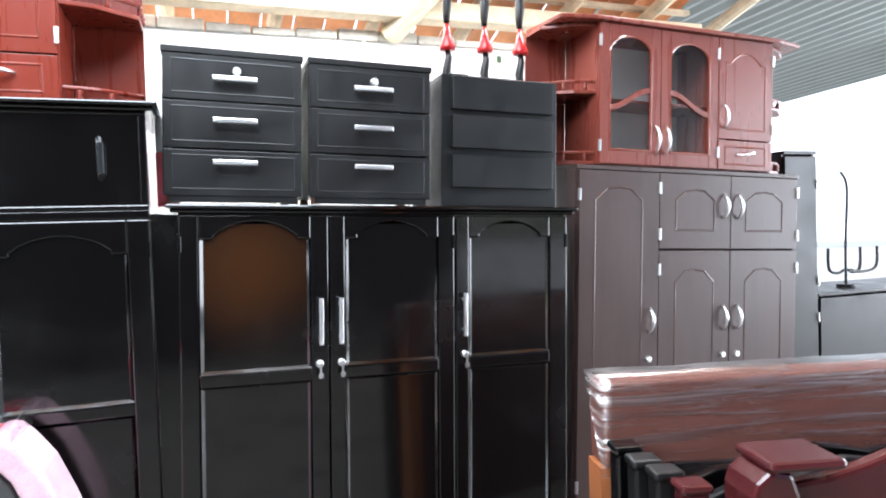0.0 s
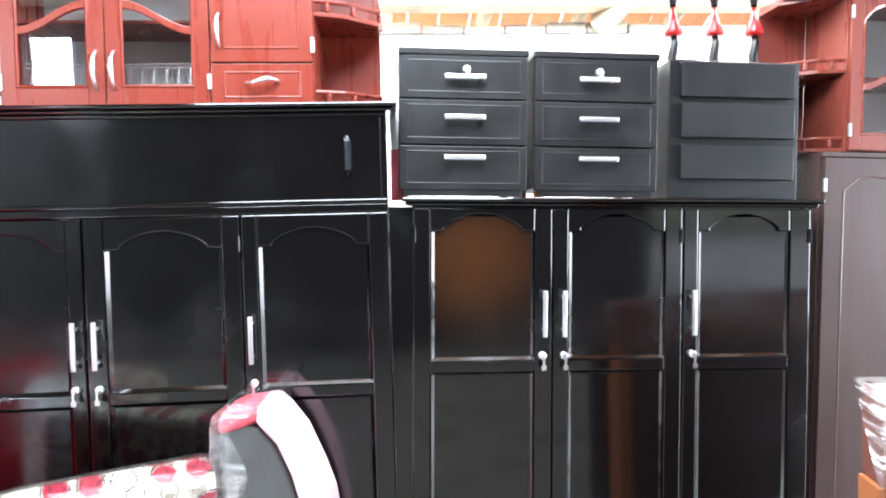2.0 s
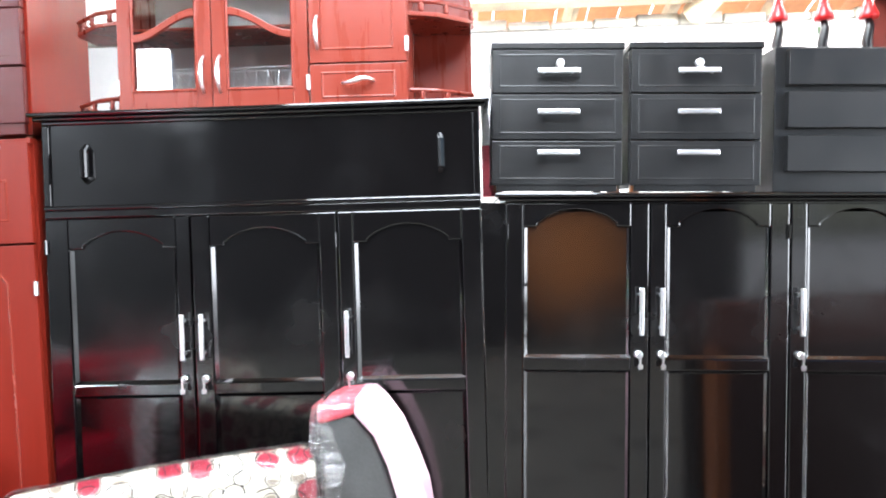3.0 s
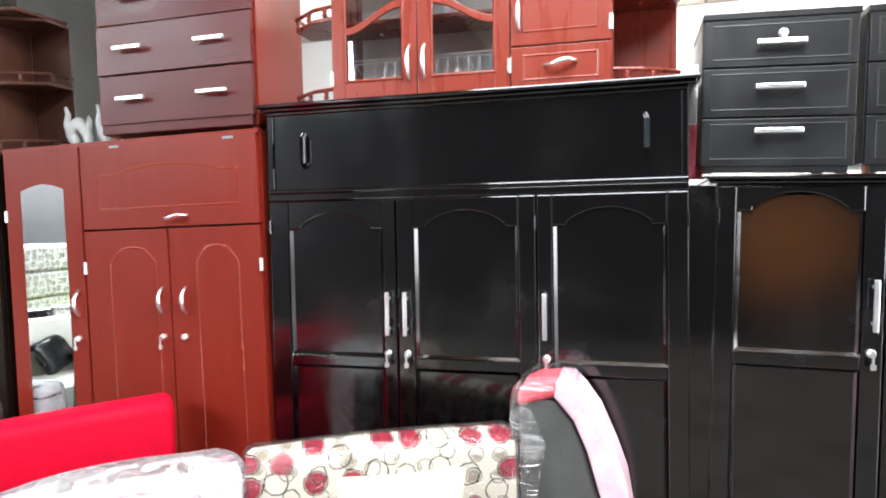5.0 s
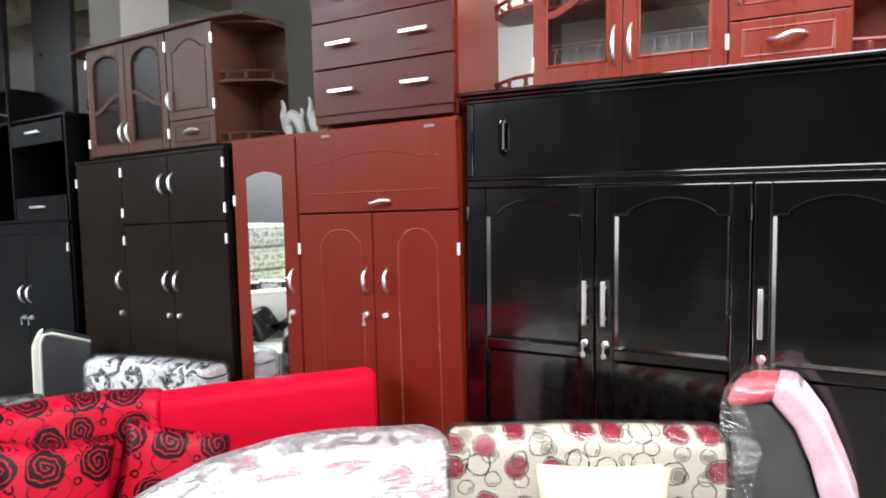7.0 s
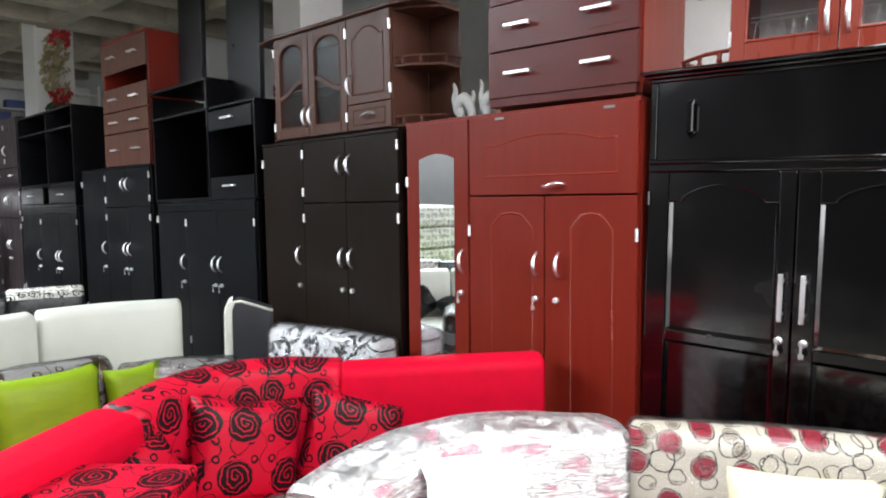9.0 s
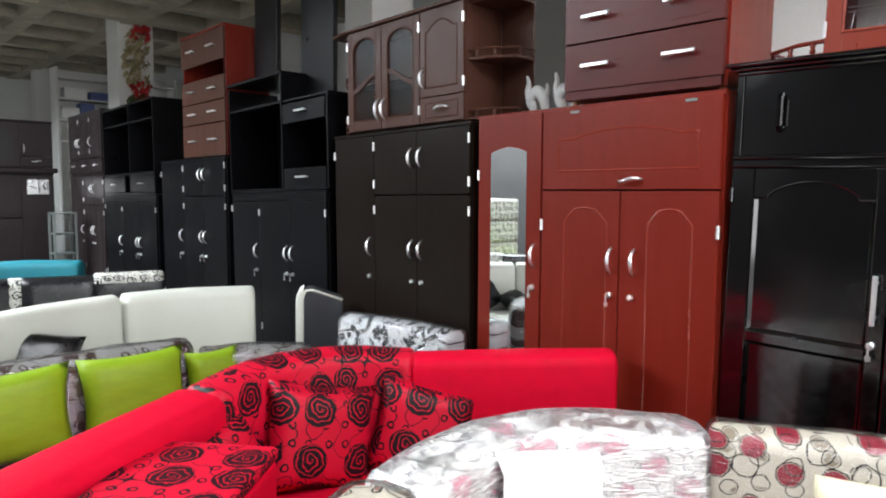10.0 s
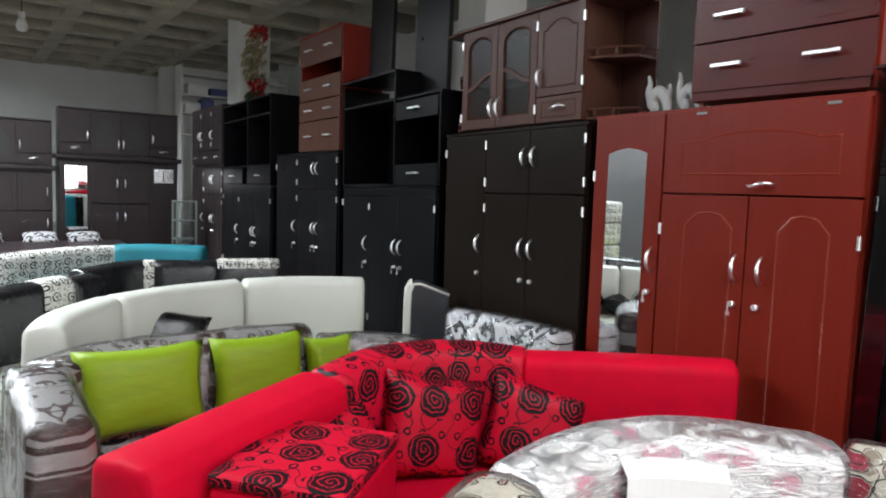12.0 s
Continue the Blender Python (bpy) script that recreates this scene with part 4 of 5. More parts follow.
for x, y in ((-2.1, -0.4), (-2.55, -0.85), (-2.62, -1.5), (-2.32, -2.12)):
    part("leg", tube(B(), [(x, y, 0), (x, y, 0.07)], 0.025, 8), black_matt, red)
pouf = thing("pouf", at(-2.37, -1.85, 0.36) @ pose(0, 0, 0, 0, 0, 41), "red pouf with a rose-print top on the sofa", "pouf")
part("body", box(B(), -0.20, -0.23, 0, 0.20, 0.23, 0.30), red_cloth, pouf, bevel=0.015, segments=3)
part("top_cushion", box(B(), -0.205, -0.235, 0.30, 0.205, 0.235, 0.345), rose_print, pouf, "rose-print padded top", bevel=0.018, segments=3)
pillow(at(-2.65, -1.23, 0.345) @ pose(0, 0, 0, -14, 11, 78), (0.46, 0.42), 0.15, rose_print, "red rose-print cushion on the red sofa", "rose cushions")
pillow(at(-2.51, -0.87, 0.345) @ pose(0, 0, 0, -16, 14, 52), (0.42, 0.39), 0.15, rose_print, "red rose-print cushion on the red sofa", "rose cushions")
pillow(at(-2.64, -1.53, 0.36) @ pose(0, 0, 0, -22, -14, 108), (0.38, 0.34), 0.15, rose_print, "red rose-print cushion behind the pouf", "rose cushions")

# film-wrapped corner sofa with circle print
wrapped = thing("corner_sofa", at(0, 0, 0), "circle-print corner sofa wrapped in clear film", "sofa", "sofas in the shop")
PW = [(-1.815, -1.50, 0.77), (-1.83, -1.31, 0.80), (-1.795, -1.10, 0.822), (-1.68, -0.89, 0.825), (-1.475, -0.63, 0.80)]
back(wrapped, PW, 0.1, 0.22, glare_print)
film_over(wrapped, PW, 0.12, 0.22, mat=tight_film)
PL = [(-1.60, -1.95, 0.68), (-1.71, -1.77, 0.765), (-1.79, -1.59, 0.785)]
back(wrapped, PL, 0.1, 0.2, circle_print, "low circle-print back end")
film_over(wrapped, PL, 0.12, 0.2)
PF = [(-1.39, -0.62, 0.825), (-1.02, -0.41, 0.833), (-0.675, -0.24, 0.83)]
back(wrapped, PF, 0.1, 0.17, circle_print)
film_over(wrapped, PF, 0.12, 0.17, 0.008, loose_film)
part("seat", plate(B(), [(-0.68, -0.33), (-1.37, -0.70), (-1.58, -0.95), (-1.67, -1.25), (-1.65, -1.55), (-1.2, -1.55), (-1.15, -1.15), (-0.52, -0.75)], 0.08, 0.40), circle_print, wrapped, bevel=0.03, segments=3)
for x, y in ((-0.6, -0.7), (-1.2, -1.2), (-1.45, -1.5)):
    part("leg", tube(B(), [(x, y, 0), (x, y, 0.1)], 0.025, 8), black_matt, wrapped)
# blank white patch that follows the upper front of the curved back
bm = B()
run = [Vector((x, y, 0)) for x, y, top in smooth_path(PW)[8:19]]
lie = ((0.150, 0.42), (0.152, 0.65), (0.148, 0.762), (0.114, 0.806))
for thick in (0.0, 0.003):
    rows = []
    for i, p in enumerate(run):
        d = (run[min(i + 1, 10)] - run[max(i - 1, 0)]).normalized()
        rows.append([bm.verts.new((p.x + d.y * (o + thick), p.y - d.x * (o + thick), z - 0.003 * i)) for o, z in lie])
    for u, v in zip(rows, rows[1:]):
        for k in range(3):
            bm.faces.new((u[k], v[k], v[k + 1], u[k + 1]))
part("white_patch", bm, paper, wrapped, "blank white patch on the front of the back")
pillow(at(-0.93, -0.53, 0.40) @ pose(0, 0, 0, -10, 0, 27), (0.42, 0.36), 0.10, cream_cloth, "cream-white cushion on the printed sofa", "", "cushion")

# end of a chair wrapped in film, in front of the wardrobe
arm = thing("wrapped_chair", at(0, 0, 0), "dark upholstered chair side with pink edge under film", "chair")
side = [(-0.62, 0.0), (-0.62, 0.90), (-0.60, 0.935), (-0.55, 0.945), (-0.50, 0.925), (-0.45, 0.86), (-0.41, 0.765), (-0.385, 0.67), (-0.34, 0.5), (-0.31, 0.0)]
part("side_panel", prism(B(), side, -0.245, -0.06), dark_cloth, arm, "dark grey cloth side", bevel=0.012)
part("top_roll", prism(B(), [(-0.63, 0.905), (-0.628, 0.945), (-0.61, 0.975), (-0.565, 0.995), (-0.50, 1.0), (-0.47, 0.985), (-0.49, 0.945), (-0.55, 0.925)], -0.255, -0.05), coral_cloth, arm, "coral red top roll", bevel=0.022, segments=3)
edge = [(-0.50, 1.004), (-0.45, 0.998), (-0.415, 0.962), (-0.362, 0.888), (-0.311, 0.766), (-0.277, 0.669), (-0.25, 0.5), (-0.23, 0.0), (-0.29, 0.0), (-0.325, 0.5), (-0.376, 0.672), (-0.402, 0.769), (-0.445, 0.87), (-0.51, 0.945)]
part("edge_band", prism(B(), edge, -0.262, -0.04), pink_cloth, arm, "pink and white printed edge", bevel=0.018, segments=3)
bm = B()
fs = [(-0.642, 0.2), (-0.648, 0.6), (-0.643, 0.92), (-0.63, 0.975), (-0.585, 1.008), (-0.50, 1.016), (-0.455, 1.012), (-0.437, 1.03), (-0.425, 0.985)]
fr = [(-0.58, 0.2), (-0.56, 0.62), (-0.53, 0.80), (-0.59, 0.93), (-0.56, 0.965), (-0.50, 0.975), (-0.455, 0.985), (-0.435, 1.0), (-0.415, 0.955)]
ra = [bm.verts.new((x, -0.045, z)) for x, z in fs]
rb = [bm.verts.new((x - 0.004, -0.272 - 0.012 * (k % 2), z + 0.004)) for k, (x, z) in enumerate(fs)]
rc2 = [bm.verts.new((x, -0.278 - 0.01 * ((k + 1) % 2), z)) for k, (x, z) in enumerate(fr)]
for u, v in ((ra, rb), (rb, rc2)):
    for k in range(len(u) - 1):
        bm.faces.new((u[k], u[k + 1], v[k + 1], v[k]))
f = part("film", bm, chair_film, arm, "loose clear plastic film")
f.visible_shadow = False

# green cushions on a leaf-print sofa, wrapped
green = thing("sofa", at(0, 0, 0), "brown leaf-print sofa wrapped in clear film", "sofa", "sofas in the shop")
PG = [(-3.52, -2.44, 0.745), (-3.62, -2.26, 0.76), (-3.66, -1.94, 0.765), (-3.66, -1.58, 0.765), (-3.65, -1.34, 0.765)]
back(green, PG, 0.1, 0.2, brown_leaf_print)
film_over(green, PG, 0.12, 0.2)
PA = [(-3.47, -2.475, 0.745), (-3.25, -2.46, 0.72), (-3.0, -2.44, 0.68)]
back(green, PA, 0.05, 0.2, brown_leaf_print, name="armrest")
film_over(green, PA, 0.08, 0.2, mat=loose_film)
part("seat", box(B(), -3.54, -2.41, 0.08, -3.05, -1.35, 0.40), leaf_print, green, bevel=0.03, segments=3)
PH = [(-3.60, -1.24, 0.715), (-3.50, -1.02, 0.72), (-3.36, -0.86, 0.715)]
back(green, PH, 0.1, 0.2, brown_leaf_print)
film_over(green, PH, 0.12, 0.2)
for k, (y, s) in enumerate(((-2.10, 0.52), (-1.60, 0.45), (-1.25, 0.26))):
    pillow(at(-3.45, y, 0.425) @ pose(0, 0, 0, -12, 0, 92), (s, 0.37 - 0.04 * (k == 2)), 0.13, green_satin, "lime green satin cushion", "green cushions")

# white sofa, and its end
white = thing("corner_sofa", at(0, 0, 0), "white vinyl corner sofa with padded back panels", "sofa", "sofas in the shop")
back(white, [(-4.02, -2.41, 0.79), (-4.19, -2.33, 0.815), (-4.49, -2.09, 0.82)], 0.1, 0.18, white_vinyl)
back(white, [(-4.53, -2.03, 0.82), (-4.71, -1.72, 0.82), (-4.83, -1.29, 0.82)], 0.1, 0.18, white_vinyl)
back(white, [(-4.84, -1.21, 0.82), (-4.79, -0.86, 0.825), (-4.66, -0.47, 0.82)], 0.1, 0.18, white_vinyl)
part("seat", plate(B(), [(-3.85, -2.40), (-4.42, -1.98), (-4.68, -1.30), (-4.56, -0.55), (-3.98, -0.70), (-4.05, -1.25), (-3.95, -1.8)], 0.06, 0.42), white_vinyl, white, bevel=0.03, segments=3)
pillow(at(-4.50, -1.78, 0.43) @ pose(0, 0, 0, -25, 14, 80), (0.40, 0.30), 0.10, black_vinyl, "small black vinyl cushion on the white sofa")
pillow(at(-4.25, -1.98, 0.42) @ pose(0, 0, 0, -60, 10, 84), (0.30, 0.30), 0.10, black_vinyl, "small black vinyl cushion lying on the white sofa")
end = thing("sofa_end", at(-4.15, -0.38, 0) @ pose(0, 0, 0, 0, 0, 58), "grey vinyl sofa end with white piped edge", "sofa")
face = [(0, 0.05), (0, 0.80), (0.02, 0.85), (0.06, 0.855), (0.25, 0.79), (0.26, 0.05)]
part("side_panel", prism(B(), face, 0, 0.2), grey_vinyl, end, bevel=0.012)
part("piping", tube(B(), [(x, -0.002, z) for x, z in face[:-1]], 0.009, 8), white_vinyl, end, "white piped edge", smooth=True)
part("front_pad", prism(B(), [(-0.04, 0.05), (-0.04, 0.79), (-0.015, 0.845), (0.012, 0.862), (0.008, 0.83), (-0.003, 0.79), (-0.003, 0.05)], -0.008, 0.2), white_vinyl, end, "white padded front", bevel=0.008)
for x, y in ((0.03, 0.05), (0.2, 0.05)):
    part("leg", box(B(), x, y, 0, x + 0.04, y + 0.04, 0.05), black_matt, end)

leafy = thing("sofa", at(0, 0, 0), "grey and black leaf-print sofa under film", "sofa", "sofas in the shop")
PX = [(-3.76, -0.29, 0.75), (-3.38, -0.21, 0.765), (-3.0, -0.17, 0.765)]
back(leafy, PX, 0.05, 0.16, leaf_print)
film_over(leafy, PX, 0.06, 0.16)

# black sofas with damask strips
black = thing("sofa", at(-0.3, 0.20, 0), "black vinyl sofa with black and white damask strips", "sofa", "sofas in the shop")
back(black, [(-5.20, -2.30, 0.83), (-5.36, -2.05, 0.845), (-5.40, -1.88, 0.85)], 0.05, 0.18, black_vinyl)
back(black, [(-5.40, -1.86, 0.85), (-5.38, -1.80, 0.85)], 0.05, 0.19, damask_print, "damask strip")
back(black, [(-5.37, -1.78, 0.85), (-5.25, -1.40, 0.85)], 0.05, 0.18, black_vinyl)
back(black, [(-5.24, -1.37, 0.845), (-5.12, -0.98, 0.85)], 0.05, 0.18, black_vinyl)
back(black, [(-5.25, -1.37, 0.862), (-5.13, -0.98, 0.866)], 0.80, 0.19, damask_print, "damask top strip")
near_black = thing("sofa", at(-0.14, 0.22, 0), "black vinyl sofa with damask print base", "sofa", "sofas in the shop")
back(near_black, [(-4.55, -3.1, 0.80), (-4.72, -2.80, 0.83), (-4.84, -2.62, 0.84)], 0.05, 0.2, black_vinyl)
back(near_black, [(-4.85, -2.60, 0.845), (-4.95, -2.46, 0.85)], 0.05, 0.21, damask_print, "damask strip")
back(near_black, [(-4.96, -2.44, 0.84), (-5.10, -2.28, 0.835)], 0.05, 0.2, black_vinyl)
part("seat", plate(B(), [(-4.6, -2.95), (-4.95, -2.4), (-4.6, -2.3), (-4.15, -2.85)], 0.05, 0.43), damask_print, near_black, "damask print seat", bevel=0.02)
teal = thing("sofa", at(-0.3, 0.22, 0), "teal cloth sofa with print panel", "sofa", "sofas in the shop")
back(teal, [(-6.36, -1.90, 0.86), (-6.28, -1.6, 0.865), (-6.12, -1.27, 0.86)], 0.05, 0.22, teal_cloth)
back(teal, [(-6.16, -2.75, 0.82), (-6.3, -2.3, 0.85), (-6.37, -1.93, 0.85)], 0.05, 0.2, damask_print, "printed back panel")
part("seat", plate(B(), [(-6.1, -2.7), (-6.25, -1.9), (-6.0, -1.3), (-5.7, -1.3), (-5.75, -2.7)], 0.05, 0.5), teal_cloth, teal, bevel=0.03)
bed = thing("bed", at(-10.6, -3.0, 0), "low dark bed below the far wardrobes", "bed")
part("mattress", box(B(), 0, 0, 0.2, 1.3, 2.0, 0.5), plum_board, bed, bevel=0.04, segments=3)
part("base", box(B(), -0.03, -0.03, 0.0, 1.33, 2.03, 0.2), plum_board, bed, bevel=0.01)
for y in (-2.55, -1.95, -1.45):
    pillow(at(-10.4, y, 0.50) @ pose(0, 0, 0, -75, 0, 90), (0.42, 0.3), 0.12, leaf_print, "black and white print cushion on the bed", "bed cushions")

base = thing("divan_bed", at(-7.65, -4.3, 0), "green cloth divan bed behind the sofas", "bed")
part("body", box(B(), 0, 0, 0.06, 1.75, 1.2, 0.5), green_satin, base, bevel=0.02)
for x, y in ((0.1, 0.1), (1.58, 0.1), (0.1, 1.05), (1.58, 1.05)):
    part("leg", box(B(), x, y, 0, x + 0.06, y + 0.06, 0.06), black_matt, base)
for z in (0.5, 0.78, 1.06):
    mt = thing("mattress", at(-7.62, -4.28, z), "grey and white floral mattress under film", "mattress", "stacked mattresses")
    part("body", box(B(), 0, 0, 0, 1.26, 1.16, 0.275), damask_print, mt, bevel=0.04, segments=3)

# ---- the row of dark wardrobes further along ----
tall_wardrobe(pose(-5.85, 0, 0, 0, -2.2), 1.44, 1.42, black_board, "black board wardrobe with chrome handles", (0.48, 0.94), None, arches=False, key=True, pull=0.955, keyed=0.80)
tall_wardrobe(pose(-7.43, 0, 0, 0, -1.8), 1.46, 1.70, black_board, "black board wardrobe with chrome handles", (0.555, 1.0), 1.345, arches=False, key=True, pull=0.975, keyed=0.80)
tall_wardrobe(pose(-9.28, 0, 0, 0, -1.8), 1.68, 1.31, black_board, "low black board wardrobe", (0.62, 1.16), None, arches=False, key=True, pull=0.79, keyed=0.66)
tall_wardrobe(pose(-10.80, 0, 0, 0, -1.2), 1.46, 1.53, plum_board, "dark plum board wardrobe", (0.62, 1.03), 1.15, arches=True)

tv = thing("tv_unit", pose(-5.91, 0.0, 1.425, 0, -2.2) @ Matrix.Diagonal((0.88, 1, 0.93, 1)), "black open television unit with two drawers", "tv unit")
part("side_panel", box(B(), 0, 0, 0, 0.02, 0.45, 0.91), black_board, tv)
part("side_panel", box(B(), 0.97, 0, 0.002, 0.99, 0.45, 0.93), black_board, tv)
part("side_panel", box(B(), 1.65, 0.01, 0.0, 1.67, 0.45, 0.70), black_board, tv)
part("top", box(B(), -0.01, -0.01, 0.93, 1.0, 0.46, 0.955), black_board, tv, bevel=0.004)
part("top", box(B(), 0.99, 0.01, 0.70, 1.68, 0.45, 0.72), black_board, tv, bevel=0.004)
part("back_panel", box(B(), 0.02, 0.44, 0, 1.65, 0.45, 0.70), black_board, tv)
part("shelf", box(B(), 0.02, 0.0, 0.70, 0.97, 0.44, 0.72), black_board, tv)
part("shelf", box(B(), 0.02, 0.0, 0.0, 1.65, 0.44, 0.02), black_board, tv)
for z in (0.02, 0.53):
    d = part("drawer", box(B(), 1.0, 0, z, 1.64, 0.02, z + 0.15), black_board, tv, bevel=0.003)
    bar_handle(d, 1.32, z + 0.08, 0.16, False)
for x0, x1 in ((-5.89, -5.52), (-5.15, -4.71)):
    structure_board = thing("black_board", at(0, 0, 0), "tall black board standing on the television unit", "board")
    part("panel", box(B(), x0, 0.22, 2.14 if x0 > -5.5 else 2.335, x1, 0.26, 3.3), black_board, structure_board, bevel=0.003)
dr = thing("chest_of_drawers", pose(-6.90, 0, 1.722, 0, -1.2) @ Matrix.Diagonal((0.9, 1, 0.95, 1)), "wine-red chest of drawers with one gap", "chest of drawers")
boards(dr, red_board, (
    ("side_panel", 0, 0.02, 0, 0.02, 0.42, 1.14),
    ("side_panel", 0.98, 0.02, 0, 1.0, 0.42, 1.14),
    ("back_panel", 0.02, 0.40, 0, 0.98, 0.42, 1.14),
    ("top_panel", 0, 0, 1.14, 1.0, 0.42, 1.16)))
for z0, z1 in ((0.005, 0.30), (0.31, 0.50), (0.51, 0.72), (0.86, 1.135)):
    d = part("drawer", box(B(), 0.005, 0, z0, 0.995, 0.018, z1), brown_board, dr, bevel=0.003)
    for x in (0.28, 0.75):
        bar_handle(d, x, (z0 + z1) / 2, 0.16, False)
up = thing("tv_unit", pose(-9.32, 0, 1.315, 0, -1.8) @ Matrix.Diagonal((0.79, 1, 0.91, 1)), "black open shelf unit with small drawers", "tv unit")
for x in (0, 1.15, 2.08):
    part("side_panel", box(B(), x, 0, 0, x + 0.025, 0.45, 1.10), black_board, up)
for z in (0.0, 0.24, 0.86, 1.08):
    part("shelf", box(B(), 0.025, 0.002, z, 2.08, 0.44, z + 0.022), black_board, up)
part("back_panel", box(B(), 0.025, 0.44, 0, 2.08, 0.45, 1.1), black_board, up)
for x in (0.03, 1.18):
    d = part("drawer", box(B(), x, 0, 0.03, x + 0.9, 0.018, 0.235), black_board, up, bevel=0.003)
    bar_handle(d, x + 0.45, 0.13, 0.15, False)
kc = thing("kitchen_cabinet", pose(-10.83, 0, 1.535, 0, -1.2) @ Matrix.Diagonal((0.74, 1, 1, 1)), "dark plum wall cabinet on a wardrobe", "kitchen cabinet", "kitchen cabinets on the wardrobes")
carcass(kc, 1.95, 0.4, 0.80, plum_board, 0.02)
for x0, x1, hx in ((0.01, 0.64, 0.58), (0.65, 1.29, 0.71), (1.3, 1.94, 1.36)):
    board_door(kc, x0, x1, 0.22, 0.78, plum_board, ("arch", x0 + 0.1, x1 - 0.1, 0.3, 0.62, 0.08), (hx, 0.42, True), (x0, (0.3, 0.7)))
    board_door(kc, x0, x1, 0.03, 0.21, plum_board, None, ((x0 + x1) / 2, 0.12, False), None, name="drawer")


# ---- units across the far end, facing the shop ----
def far_unit(y0, width, height, glasses, upper):
    """A wall unit turned to face along the shop; local x runs along the end wall."""
    w = thing("wall_unit", at(-11.0, y0, 0) @ pose(0, 0, 0, 0, 0, 90), "dark plum wall unit with mirror doors", "wall unit", "wall units at the far end")
    carcass(w, width, 0.5, height, plum_board)
    n = 4
    for i in range(n):
        x0, x1 = 0.01 + i * (width - 0.02) / n, 0.006 + (i + 1) * (width - 0.02) / n
        if i in glasses:
            lo = glasses[i]
            d = board_door(w, x0, x1, 0.06, height - 0.03, plum_board)
            part("mirror_pane", box(B(), x0 + 0.06, -0.006, lo, x1 - 0.05, 0.001, height - 0.09), mirror, d, "mirror pane")
        else:
            d = board_door(w, x0, x1, height * 0.62, height - 0.03, plum_board, ("crown", x0 + 0.05, x1 - 0.05, height * 0.62 + 0.05, height - 0.16, 0.05), (x1 - 0.05 if i % 2 else x0 + 0.05, height * 0.8, True))
            d = board_door(w, x0, x1, 0.06, height * 0.61, plum_board, ("crown", x0 + 0.05, x1 - 0.05, 0.12, height * 0.5, 0.05), (x1 - 0.05 if i % 2 else x0 + 0.05, height * 0.5, True))
    part("cornice", box(B(), -0.05, -0.04, height, width + 0.05, 0.5, height + 0.07), plum_board, w, bevel=0.02)
    c = thing("kitchen_cabinet", at(-11.0, y0, height + 0.07) @ pose(0, 0, 0, 0, 0, 90), "dark plum kitchen cabinet on a wall unit", "kitchen cabinet", "wall units at the far end")
    carcass(c, width, 0.35, upper, plum_board, 0.02)
    for i in range(n):
        x0, x1 = 0.01 + i * (width - 0.02) / n, 0.006 + (i + 1) * (width - 0.02) / n
        if i in (1, 2):
            d = board_door(c, x0, x1, 0.02, upper - 0.03, plum_board)
            part("pane", prism(B(), arch(x0 + 0.07, x1 - 0.07, 0.1, upper - 0.25, 0.13), -0.003, 0.001), black_matt, d, "dark arched glass")
            bow_handle(d, x0 + 0.03 if i == 2 else x1 - 0.03, 0.16)
        else:
            board_door(c, x0, x1, 0.16, upper - 0.03, plum_board, None, (x1 - 0.04 if i == 0 else x0 + 0.04, 0.26, True))
            board_door(c, x0, x1, 0.02, 0.15, plum_board, None, ((x0 + x1) / 2, 0.09, False), name="drawer")
    return w


far_unit(-1.69, 1.53, 1.57, {0: 0.60, 3: 1.28}, 0.63)
far_unit(-3.37, 1.60, 1.40, {1: 0.4}, 0.60)
gc = thing("glass_cabinet", at(-10.15, -0.44, 0), "small grey glass display cabinet", "cabinet")
part("frame", box(B(), 0, 0, 0, 0.25, 0.27, 0.06), sheet_metal, gc)
for x, y in ((0, 0), (0.225, 0), (0, 0.245), (0.225, 0.245)):
    part("post", box(B(), x, y, 0.06, x + 0.025, y + 0.025, 1.08), sheet_metal, gc)
for z in (0.3, 0.55, 0.8, 1.06):
    part("shelf", box(B(), 0.002, 0.002, z, 0.248, 0.268, z + 0.015), sheet_metal, gc)
part("pane", box(B(), 0.25, 0.02, 0.06, 0.254, 0.25, 1.06), glass, gc)

rack = thing("storage_rack", at(-15.0, 0.85, 0) @ pose(0, 0, 0, 0, 0, 90) @ Matrix.Diagonal((0.93, 1, 1, 1)), "tall white storage rack with boxes", "rack")
for x in (0, 1.2, 2.4):
    part("post", box(B(), x, 0, 0, x + 0.05, 0.4, 3.6), white_paint, rack)
for z in (2.2, 2.62, 3.0, 3.4):
    part("shelf", box(B(), 0, 0, z, 2.45, 0.4, z + 0.03), white_paint, rack)
part("back_panel", box(B(), 0, 0.4, 0, 2.45, 0.42, 3.6), white_paint, rack)
blue_card = material("blue_card", (0.10, 0.13, 0.30), 0.6)
for i, (x, z, w, h, mat) in enumerate(((0.1, 2.65, 0.3, 0.2, paper), (0.45, 2.65, 0.25, 0.3, blue_card), (0.75, 2.65, 0.4, 0.24, paper), (1.3, 2.65, 0.5, 0.22, paper), (0.15, 3.03, 0.4, 0.2, paper), (0.65, 3.03, 0.45, 0.15, blue_card), (1.3, 3.03, 0.3, 0.25, paper), (1.7, 3.03, 0.5, 0.12, blue_card), (1.4, 3.43, 0.5, 0.12, paper))):
    bx = thing("carton", at(-15.0, 0.85 + 0.93 * x, z) @ pose(0, 0, 0, 0, 0, 90), "small carton on the storage rack", "box", "cartons on the rack")
    part("body", box(B(), 0, -0.02, 0, w, 0.3, h), mat, bx, bevel=0.004)

